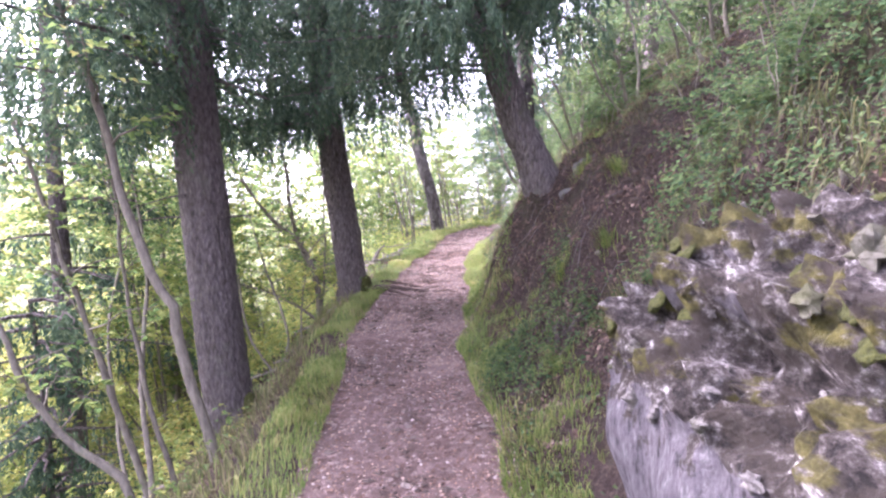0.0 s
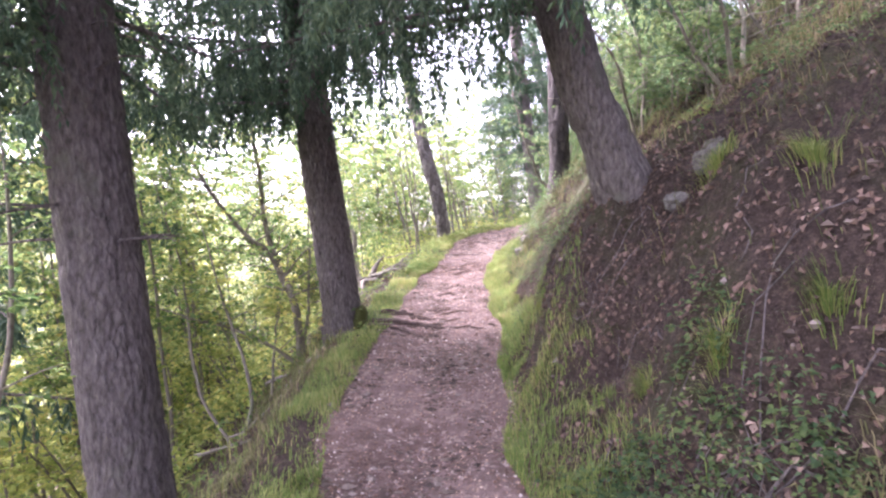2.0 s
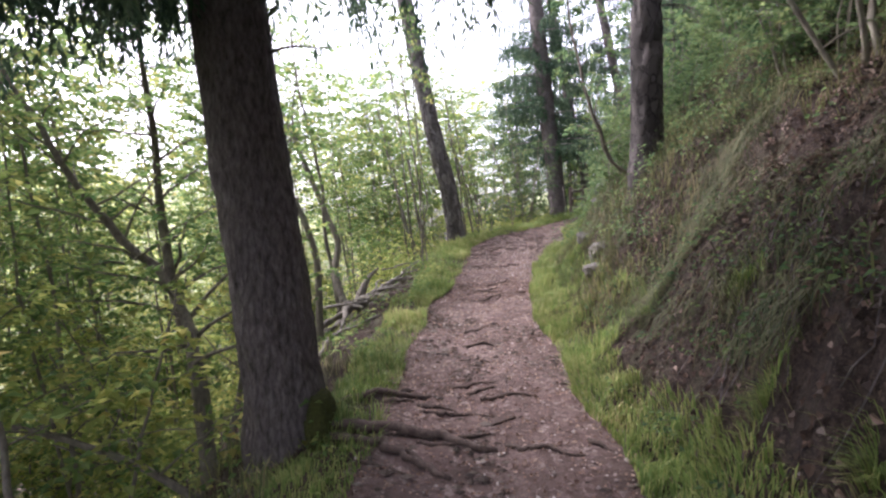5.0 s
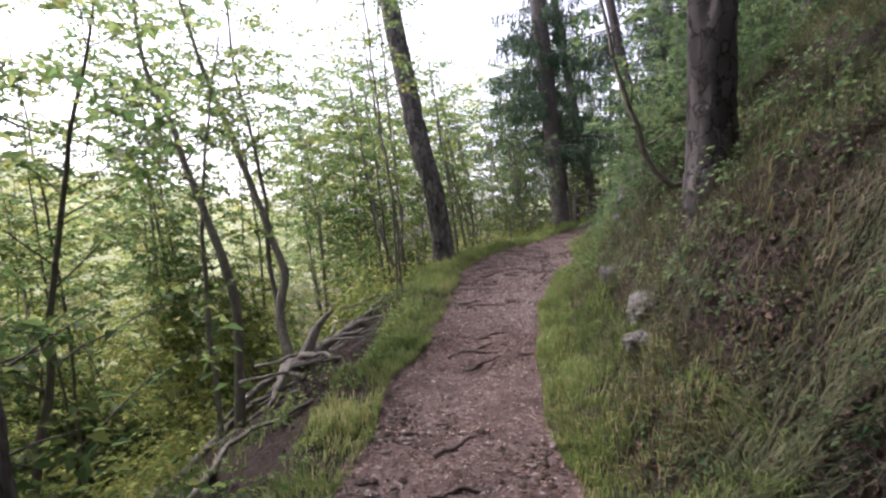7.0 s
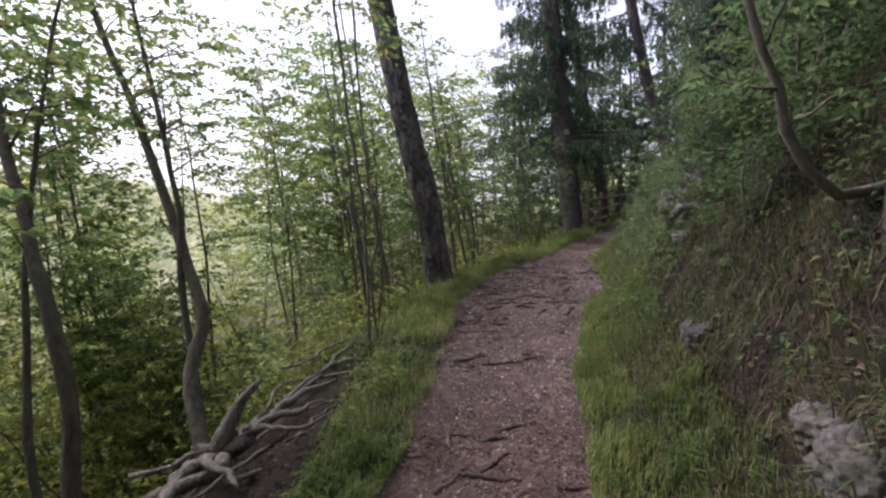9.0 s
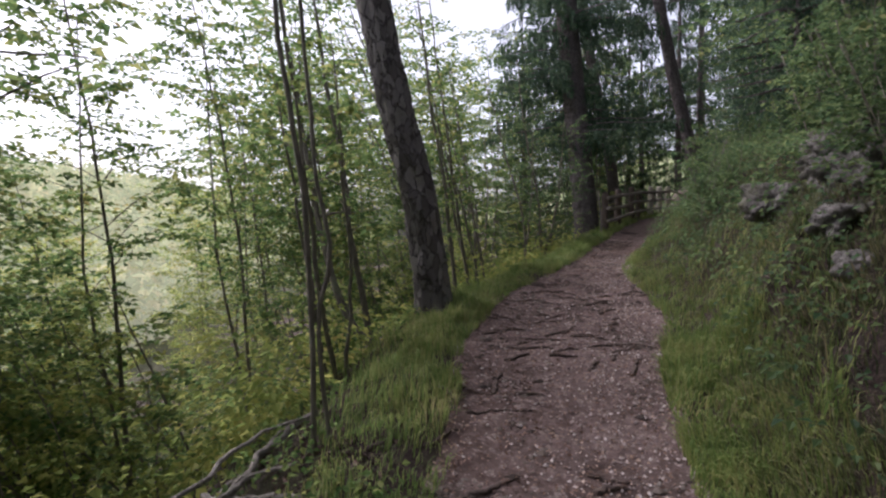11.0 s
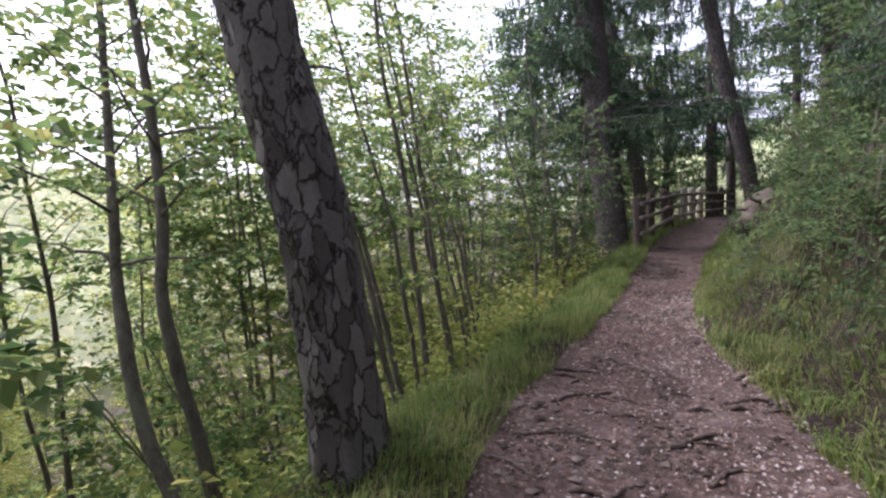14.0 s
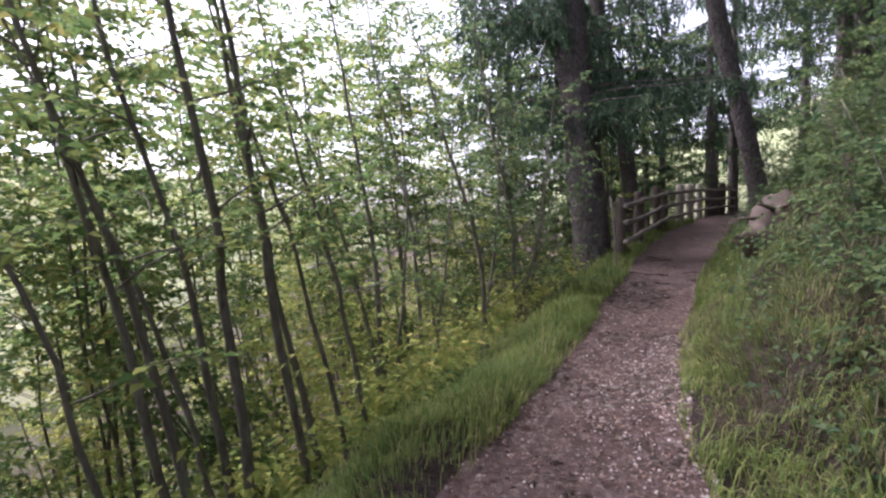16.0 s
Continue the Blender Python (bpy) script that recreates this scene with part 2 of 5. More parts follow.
M_BLOCK = bark_material("pale_limestone", (0.045, 0.040, 0.038), (0.26, 0.24, 0.225), (0.06, 0.062, 0.03), 1.0, 22.0, 0.03, 0.5)
M_CLOD = leaf_material("earth_clods", [(0.1, (0.03, 0.022, 0.018)), (0.6, (0.09, 0.068, 0.056)), (1.0, (0.20, 0.17, 0.15))], 0.0, 0.9, 3.0)
# daylight is put into the LIT leaf tones, shade into the DARK ones
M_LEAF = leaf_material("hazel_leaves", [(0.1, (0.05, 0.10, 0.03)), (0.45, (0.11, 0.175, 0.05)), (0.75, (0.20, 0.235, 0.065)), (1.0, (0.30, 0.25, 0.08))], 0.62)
M_LEAF_LIT = leaf_material("lit_yellowing_leaves", [(0.1, (0.12, 0.18, 0.045)), (0.45, (0.23, 0.275, 0.065)), (0.8, (0.35, 0.34, 0.09)), (1.0, (0.39, 0.28, 0.10))], 0.64)
M_LEAF_DARK = leaf_material("shaded_leaves", [(0.1, (0.035, 0.072, 0.032)), (0.5, (0.075, 0.12, 0.045)), (0.85, (0.125, 0.16, 0.055)), (1.0, (0.18, 0.17, 0.065))], 0.58)
M_NEEDLE = leaf_material("spruce_needles", [(0.1, (0.03, 0.062, 0.038)), (0.5, (0.06, 0.105, 0.06)), (1.0, (0.11, 0.15, 0.075))], 0.35, 0.6)
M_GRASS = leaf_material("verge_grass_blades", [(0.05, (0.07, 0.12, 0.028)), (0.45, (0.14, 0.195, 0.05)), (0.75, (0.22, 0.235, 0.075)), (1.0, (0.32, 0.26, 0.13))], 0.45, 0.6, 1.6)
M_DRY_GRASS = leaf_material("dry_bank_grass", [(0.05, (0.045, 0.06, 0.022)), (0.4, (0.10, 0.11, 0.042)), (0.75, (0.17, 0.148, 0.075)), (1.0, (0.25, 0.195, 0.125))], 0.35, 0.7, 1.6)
# olive bank grass again, with the shade over it put into the tones
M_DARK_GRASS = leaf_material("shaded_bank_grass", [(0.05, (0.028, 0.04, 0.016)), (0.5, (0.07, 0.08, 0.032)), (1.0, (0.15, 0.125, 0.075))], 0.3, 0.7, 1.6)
M_LITTER = leaf_material("fallen_leaf_litter", [(0.1, (0.06, 0.035, 0.026)), (0.45, (0.14, 0.085, 0.062)), (0.75, (0.25, 0.165, 0.125)), (1.0, (0.46, 0.36, 0.29))], 0.1, 0.7, 2.5)
M_BANK_LITTER = leaf_material("dark_bank_litter", [(0.1, (0.03, 0.02, 0.016)), (0.5, (0.085, 0.055, 0.042)), (0.85, (0.16, 0.105, 0.082)), (1.0, (0.34, 0.26, 0.21))], 0.1, 0.7, 2.5)
# far leaf tones are lifted pale to imitate haze
M_FAR = leaf_material("hazed_distant_wood", [(0.1, (0.20, 0.25, 0.13)), (0.5, (0.30, 0.34, 0.18)), (1.0, (0.48, 0.42, 0.22))], 0.3, 0.8, 0.03)

# no lamp: far foliage gives off a faint glow in place of valley haze
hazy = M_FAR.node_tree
haze_glow = hazy.nodes.new("ShaderNodeEmission")
haze_glow.inputs[0].default_value = (0.96, 0.95, 0.74, 1.0)
haze_glow.inputs[1].default_value = 0.12
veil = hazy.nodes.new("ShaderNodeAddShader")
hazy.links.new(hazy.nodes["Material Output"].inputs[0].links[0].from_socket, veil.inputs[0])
hazy.links.new(haze_glow.outputs[0], veil.inputs[1])
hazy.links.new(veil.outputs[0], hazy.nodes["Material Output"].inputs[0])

# trodden path: reddish chips and grit
M_PATH, nt, b = shader("trodden_path_grit", 0.9)
vec = coords(nt)
fine = tex(nt, "ShaderNodeTexVoronoi", vec, 32.0)
grain = tex(nt, "ShaderNodeTexNoise", vec, 70.0, 6.0, 0.75)
broad = tex(nt, "ShaderNodeTexNoise", vec, 1.1, 5.0)
chips = nt.nodes.new("ShaderNodeSeparateColor")
nt.links.new(fine.outputs["Color"], chips.inputs[0])
c = ramp(nt, chips.outputs[0], [(0.0, (0.055, 0.036, 0.031)), (0.5, (0.155, 0.106, 0.094)), (0.85, (0.24, 0.175, 0.157)), (1.0, (0.44, 0.365, 0.335))])
c = mixc(nt, ramp(nt, grain.outputs["Fac"], [(0.35, (0, 0, 0)), (0.7, (1, 1, 1))]), (0.105, 0.068, 0.059), c)
scuff = tex(nt, "ShaderNodeTexNoise", vec, 4.5, 7.0, 0.72)
c = mixc(nt, ramp(nt, scuff.outputs["Fac"], [(0.49, (0, 0, 0)), (0.6, (0.85, 0.85, 0.85))]), c, (0.07, 0.047, 0.04))
c = mixc(nt, ramp(nt, broad.outputs["Fac"], [(0.45, (0, 0, 0)), (0.75, (0.5, 0.5, 0.5))]), c, (0.25, 0.182, 0.165))
nt.links.new(c, b.inputs["Base Color"])
relief = mixc(nt, 0.5, grain.outputs["Fac"], scuff.outputs["Fac"])
bump(nt, b, relief, 1.0, 0.05)

# woodland ground: dark earth, litter and moss
M_GROUND, nt, b = shader("woodland_earth", 0.95)
vec = coords(nt)
n1 = tex(nt, "ShaderNodeTexNoise", vec, 26.0, 8.0, 0.75)
n2 = tex(nt, "ShaderNodeTexNoise", vec, 1.6, 5.0)
n3 = tex(nt, "ShaderNodeTexNoise", vec, 7.0, 8.0, 0.7)
n4 = tex(nt, "ShaderNodeTexNoise", vec, 90.0, 4.0, 0.7)
c = ramp(nt, n1.outputs["Fac"], [(0.34, (0.018, 0.012, 0.010)), (0.52, (0.062, 0.042, 0.035)), (0.75, (0.15, 0.108, 0.09))])
c = mixc(nt, ramp(nt, n4.outputs["Fac"], [(0.52, (0, 0, 0)), (0.72, (0.75, 0.75, 0.75))]), c, (0.17, 0.12, 0.095))
c = mixc(nt, ramp(nt, n3.outputs["Fac"], [(0.5, (0, 0, 0)), (0.7, (0.5, 0.5, 0.5))]), c, (0.045, 0.032, 0.026))
c = mixc(nt, ramp(nt, n2.outputs["Fac"], [(0.5, (0, 0, 0)), (0.68, (0.55, 0.55, 0.55))]), c, (0.065, 0.075, 0.026))
# far ground turns green, its paleness standing in for valley haze
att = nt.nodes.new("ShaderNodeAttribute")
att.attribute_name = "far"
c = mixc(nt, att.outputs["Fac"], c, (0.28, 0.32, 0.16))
nt.links.new(c, b.inputs["Base Color"])
bump(nt, b, n1.outputs["Fac"], 1.0, 0.11)

# limestone: smooth lilac-grey where upright, crumbling and mossy where it slopes
M_ROCK, nt, b = shader("mossy_limestone", 0.9)
vec = coords(nt)
n1 = tex(nt, "ShaderNodeTexNoise", vec, 17.0, 9.0, 0.72)
n2 = tex(nt, "ShaderNodeTexNoise", vec, 5.5, 6.0, 0.65)
n3 = tex(nt, "ShaderNodeTexNoise", coords(nt, (1, 1, 0.4)), 24.0, 8.0, 0.75)
face = ramp(nt, n3.outputs["Fac"], [(0.36, (0.035, 0.031, 0.034)), (0.46, (0.095, 0.085, 0.095)), (0.58, (0.135, 0.123, 0.135)), (0.72, (0.27, 0.25, 0.26))])
crumb = ramp(nt, n1.outputs["Fac"], [(0.41, (0.015, 0.012, 0.011)), (0.50, (0.06, 0.049, 0.044)), (0.575, (0.135, 0.122, 0.118)), (0.66, (0.44, 0.42, 0.40))])
geo = nt.nodes.new("ShaderNodeNewGeometry")
sz = nt.nodes.new("ShaderNodeSeparateXYZ")
nt.links.new(geo.outputs["Normal"], sz.inputs[0])
up = nt.nodes.new("ShaderNodeMath")
up.operation = "MULTIPLY_ADD"
nt.links.new(sz.outputs[2], up.inputs[0])
up.inputs[1].default_value = 0.35
high = nt.nodes.new("ShaderNodeSeparateXYZ")
nt.links.new(vec, high.inputs[0])
bed = nt.nodes.new("ShaderNodeMapRange")
nt.links.new(high.outputs[2], bed.inputs[0])
bed.inputs[1].default_value = 0.92
bed.inputs[2].default_value = 1.04
bed.inputs[4].default_value = 0.34
lift = nt.nodes.new("ShaderNodeMath")
nt.links.new(n2.outputs["Fac"], lift.inputs[0])
nt.links.new(bed.outputs[0], lift.inputs[1])
nt.links.new(lift.outputs[0], up.inputs[2])
n5 = tex(nt, "ShaderNodeTexNoise", coords(nt, (1, 1, 1.5)), 4.2, 5.0, 0.6)
crumb = mixc(nt, ramp(nt, n2.outputs["Fac"], [(0.51, (0, 0, 0)), (0.57, (0.92, 0.92, 0.92))]), crumb, (0.038, 0.030, 0.024))
loose = nt.nodes.new("ShaderNodeMath")
loose.operation = "MULTIPLY_ADD"
nt.links.new(bed.outputs[0], loose.inputs[0])
loose.inputs[1].default_value = 1.0
nt.links.new(n5.outputs["Fac"], loose.inputs[2])
c = mixc(nt, ramp(nt, up.outputs[0], [(0.62, (0, 0, 0)), (0.68, (1, 1, 1))]), face, crumb)
mossc = ramp(nt, n1.outputs["Fac"], [(0.35, (0.022, 0.020, 0.009)), (0.65, (0.11, 0.10, 0.022))])
c = mixc(nt, ramp(nt, loose.outputs[0], [(0.86, (0, 0, 0)), (0.91, (0.92, 0.92, 0.92))]), c, mossc)
nt.links.new(c, b.inputs["Base Color"])
bump(nt, b, n1.outputs["Fac"], 1.0, 0.06)

# ---- the lie of the land ----
LEFT_EDGE = [(-8, -1.3), (0, -1.0), (3.3, -0.9), (4.5, -1.02), (5.7, -1.14), (7.3, -1.02), (8.8, -0.86), (9.9, -0.82), (11.4, -0.57), (12.9, -0.26), (14.5, -0.03), (15.4, 0.1), (16.2, 0.33), (17.1, 0.9), (17.9, 1.33), (19.1, 2.07), (20.1, 2.62), (21.5, 3.25), (24.4, 4.68), (26.4, 5.85), (28.6, 7.3), (33, 10.6), (40, 17), (60, 40)]
RIGHT_EDGE = [(-8, 0.6), (0, 0.55), (2.6, 0.4), (3.9, 0.33), (4.8, 0.18), (6.7, 0.38), (7.6, 0.42), (9, 0.46), (10, 0.46), (11.35, 0.67), (12.5, 0.92), (13.1, 1.07), (14.2, 1.5), (15.1, 1.92), (16.3, 2.37), (17.4, 2.53), (18.3, 2.72), (19.6, 3.34), (21.1, 4.22), (23.6, 5.7), (24.8, 6.5), (28.4, 8.9), (33, 12.6), (40, 19.5), (60, 43)]
RISE = [(-8, -0.75), (0, 0.02), (4, 0.40), (6.2, 0.56), (7.9, 0.79), (10.2, 0.98), (11.3, 1.07), (12.25, 1.18), (13.4, 1.34), (14.2, 1.41), (16, 1.58), (17.9, 1.74), (21.7, 1.99), (24.4, 2.18), (28, 2.54), (33, 2.85), (40, 3.1), (60, 3.4)]
EY = np.arange(-8, 60.01, 0.25)


def eased(table, wide=0.55):
    """A table of (along, value) as a softened curve."""
    a = np.array(table)
    raw = np.interp(np.arange(-10, 62.01, 0.05), a[:, 0], a[:, 1])
    k = np.exp(-0.5 * (np.arange(-30, 31) * 0.05 / wide) ** 2)
    return np.convolve(np.pad(raw, 30, "edge"), k / k.sum(), "valid")


EASED = {"l": eased(LEFT_EDGE), "r": eased(RIGHT_EDGE), "z": eased(RISE, 0.9)}
EASED_Y = np.arange(-10, 62.01, 0.05)
# the trodden edge wanders a little
EASED["l"] = EASED["l"] + 0.05 * fbm(EASED_Y * 1.6, 0.0, 0.0, 3, 61)
EASED["r"] = EASED["r"] + 0.05 * fbm(EASED_Y * 1.6, 7.0, 0.0, 3, 62)


def along(which, y):
    return np.interp(y, EASED_Y, EASED[which])


BANK_D = np.array([0.0, 0.15, 0.3, 0.5, 0.8, 1.1, 1.5, 2.2, 3.2, 5, 9, 20, 60, 300])
BANK = [
    (-8, [0, 0.03, 0.06, 0.25, 1.1, 1.6, 2.1, 2.8, 3.7, 5.2, 8, 15, 30, 60]),
    (2.4, [0, 0.03, 0.06, 0.25, 1.2, 1.7, 2.2, 2.9, 3.8, 5.3, 8, 15, 30, 60]),
    (3.6, [0, 0.06, 0.16, 0.36, 0.75, 1.25, 1.85, 2.6, 3.5, 5, 8, 15, 30, 60]),
    (4.8, [0, 0.10, 0.26, 0.46, 0.98, 1.55, 2.1, 2.6, 3.4, 5, 8, 15, 30, 60]),
    (5.8, [0, 0.26, 0.62, 1.05, 1.48, 1.65, 1.9, 2.4, 3.2, 5, 8, 15, 30, 60]),
    (6.6, [0, 0.22, 0.55, 0.95, 1.3, 1.5, 1.75, 2.3, 3.1, 4.8, 8, 15, 30, 60]),
    (7.6, [0, 0.10, 0.30, 0.64, 1.05, 1.35, 1.7, 2.2, 3.0, 4.6, 7.5, 15, 30, 60]),
    (9.0, [0, 0.04, 0.10, 0.26, 0.66, 1.10, 1.65, 2.3, 3.1, 4.6, 7.5, 15, 30, 60]),
    (11.0, [0, 0.04, 0.10, 0.24, 0.66, 1.15, 1.65, 2.3, 3.1, 4.6, 7.5, 15, 30, 60]),
    (13.0, [0, 0.03, 0.09, 0.26, 0.72, 1.15, 1.6, 2.2, 3.0, 4.5, 7, 14, 30, 60]),
    (15.5, [0, 0.03, 0.09, 0.28, 0.82, 1.2, 1.6, 2.1, 2.9, 4.4, 7, 14, 30, 60]),
    (18.0, [0, 0.03, 0.08, 0.22, 0.52, 0.84, 1.25, 1.9, 2.7, 4.2, 7, 14, 30, 60]),
    (20.5, [0, 0.06, 0.16, 0.36, 0.72, 1.0, 1.4, 1.9, 2.6, 4, 7, 14, 30, 60]),
    (26.0, [0, 0.06, 0.18, 0.40, 0.70, 1.0, 1.4, 1.9, 2.6, 4, 7, 14, 30, 60]),
    (60, [0, 0.06, 0.18, 0.40, 0.70, 1.0, 1.4, 1.9, 2.6, 4, 7, 14, 30, 60]),
]
DROP_E = np.array([0.0, 0.2, 0.4, 0.7, 1.2, 2.0, 4, 10, 25, 60, 90, 150, 260, 600])
DROP = [
    (-8, [0, 0.02, -0.08, -0.36, -0.95, -1.75, -3.0, -7, -14, -19, -16, 8, 30, 42]),
    (5.5, [0, 0.02, -0.06, -0.34, -0.86, -1.6, -2.9, -7, -14, -19, -16, 8, 30, 42]),
    (8.5, [0, 0.03, -0.02, -0.2, -0.58, -1.25, -2.8, -7, -14, -19, -16, 8, 30, 42]),
    (12.0, [0, 0.05, 0.02, -0.14, -0.38, -1.0, -2.7, -7, -14, -19, -16, 8, 30, 42]),
    (16.0, [0, 0.05, 0.02, -0.12, -0.45, -1.1, -2.7, -7, -14, -19, -16, 8, 30, 42]),
    (60, [0, 0.05, 0.02, -0.12, -0.45, -1.1, -2.7, -7, -14, -19, -16, 8, 30, 42]),
]


def profile(table, steps, y, d):
    ys = np.array([r[0] for r in table], float)
    hs = np.array([r[1] for r in table], float)
    y = np.clip(y, ys[0], ys[-1])
    i = np.clip(np.searchsorted(ys, y, "right") - 1, 0, len(ys) - 2)
    t = (y - ys[i]) / (ys[i + 1] - ys[i])
    t = t * t * (3 - 2 * t)
    j = np.clip(np.searchsorted(steps, d, "right") - 1, 0, len(steps) - 2)
    s = np.clip((d - steps[j]) / (steps[j + 1] - steps[j]), 0, 1)
    lo = hs[i, j] * (1 - s) + hs[i, j + 1] * s
    hi = hs[i + 1, j] * (1 - s) + hs[i + 1, j + 1] * s
    return lo * (1 - t) + hi * t


def height(x, y):
    x, y = np.broadcast_arrays(np.asarray(x, float), np.asarray(y, float))
    yc = np.clip(y, -8, 60)
    xl, xr, z0 = along("l", yc), along("r", yc), along("z", yc)
    d, e = np.maximum(x - xr, 0), np.maximum(xl - x, 0)
    u = np.clip((x - xl) / (xr - xl), 0, 1)
    h = z0 - 0.035 * np.sin(np.pi * u) + 0.018 * fbm(x * 2.2, y * 2.2, 0, 3, 5) + 0.012 * fbm(x * 11, y * 11, 0, 2, 9)
    h = h + profile(BANK, BANK_D, yc, d) + profile(DROP, DROP_E, yc, e)
    rough = np.clip(d / 0.5, 0, 1) * 0.14 + np.clip(e / 0.6, 0, 1) * 0.09
    h = h + rough * fbm(x * 1.7, y * 1.7, 0, 4, 21) + rough * 0.35 * fbm(x * 7, y * 7, 0, 3, 31)
    eroded = np.clip(d / 0.25, 0, 1) * np.clip((2.6 - d) / 0.8, 0, 1) * np.clip((y - 3.0) / 0.8, 0, 1) * np.clip((9.6 - y) / 1.2, 0, 1)
    h = h + eroded * (0.09 * (0.4 - np.abs(fbm(x * 3.3, y * 3.3, 0, 4, 41))) + 0.035 * vnoise(x * 13, y * 13, 0, 45))
    far = np.clip((np.maximum(d, e) - 20) / 60, 0, 1)
    return h + far * 3.5 * fbm(x * 0.02, y * 0.02, 0, 3, 77)


def ground_at(x, y):
    return float(height(x, y))


def grid_mesh(buf, X, Y):
    n, m = X.shape
    Z = height(X, Y)
    i, j = np.meshgrid(np.arange(n - 1), np.arange(m - 1), indexing="ij")
    quads = np.stack([i * m + j, i * m + j + 1, (i + 1) * m + j + 1, (i + 1) * m + j], -1).reshape(-1, 4)
    buf.add(np.stack([X, Y, Z], -1), [quads])


rows_y = np.r_[-400, -200, -100, -60, -35, -20, -12, np.arange(-8, -1, 0.4), np.arange(-1, 22, 0.09), np.arange(22, 36, 0.2), np.arange(36, 60, 1.0), np.array([60, 70, 85, 110, 150, 220, 350, 600])]
yy = np.clip(rows_y, -8, 60)
XL, XR = along("l", yy), along("r", yy)
dl = np.r_[0, np.arange(0.06, 2.4, 0.08), np.geomspace(2.5, 600, 60)]
dr = np.r_[0, np.arange(0.05, 2.6, 0.06), np.geomspace(2.7, 300, 50)]
ground_buf = Buf()
X = XL[:, None] - dl[None, ::-1]
grid_mesh(ground_buf, X, np.repeat(rows_y[:, None], X.shape[1], 1))
X = XR[:, None] + dr[None, :]
grid_mesh(ground_buf, X, np.repeat(rows_y[:, None], X.shape[1], 1))
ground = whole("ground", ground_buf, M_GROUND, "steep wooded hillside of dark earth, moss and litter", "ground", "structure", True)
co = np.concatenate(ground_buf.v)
# painted haze sets in between 30 and 60 m to either side
far_haze = np.clip((np.abs(co[:, 0]) - 30) / 30, 0, 1)
ground.data.attributes.new("far", "FLOAT", "POINT").data.foreach_set("value", far_haze.astype(np.float32))
path_buf = Buf()
u = np.linspace(0, 1, 26)
X = XL[:, None] + (XR - XL)[:, None] * u[None, :]
grid_mesh(path_buf, X, np.repeat(rows_y[:, None], 26, 1))
whole("path", path_buf, M_PATH, "reddish grit footpath strewn with dry leaf chips", "footpath", "structure", True)

# ---- trees ----
rng = np.random.default_rng(7)


def bark_relief(depth, fine, seed, flare=0.0, base_z=0.0, plates=False):
    def relief(ring, pts, r):
        w = ring * r[..., None]
        z = np.repeat(pts[:, 2][:, None], r.shape[1], 1)
        a, bb = w[..., 0] * fine, w[..., 1] * fine
        ridge = 1 - 2 * np.abs(vnoise(a, bb, z * fine * 0.28, seed))
        if plates:
            ridge = np.clip(ridge * 1.6, -1, 0.55) - 0.35 * (np.abs(vnoise(a * 0.6, bb * 0.6, z * fine * 0.35, seed + 4)) < 0.12)
        out = depth * ridge + depth * 0.5 * vnoise(a * 2.4, bb * 2.4, z * fine * 0.9, seed + 1)
        if flare:
            k = np.exp(-np.maximum(z - base_z, 0) / 0.16)
            lobes = 0.6 + 0.4 * vnoise(ring[..., 0] * 2.2, ring[..., 1] * 2.2, 0.5, seed + 2)
            out = out + flare * k * lobes
        return out
    return relief


def big_trunk(name, pts, r0, r1, bark, label, category, depth=0.012, fine=22, flare=0.07, seed=1, sides=40, plates=False, top=11.0):
    base = np.array(pts[0], float)
    d = unit(np.array(pts[-1], float) - np.array(pts[-2], float))
    end = np.array(pts[-1], float)
    if end[2] < top:
        up_turn = unit(d + np.array([0, 0, 0.25]))
        pts = list(pts) + [end + up_turn * (top - end[2]) * 1.0]
    base[2] = ground_at(base[0], base[1])
    first = np.array(pts[0], float)
    foot = first + (first - np.array(pts[1], float)) / max(1e-6, (pts[1][2] - pts[0][2])) * (first[2] - base[2] + 0.7)
    line = resample([foot] + list(pts[0 if first[2] > base[2] + 0.2 else 1:]), int((top - base[2]) / 0.055))
    t = np.linspace(0, 1, len(line))
    rad = r0 + (r1 - r0) * t
    ob = thing(name, base, label, category)
    bb = Buf()
    tube(bb, line, rad, sides, 0.03, seed, bark_relief(depth, fine, seed, flare, base[2], plates))
    part("trunk", bb, bark, ob, "", True)
    return ob, line, rad


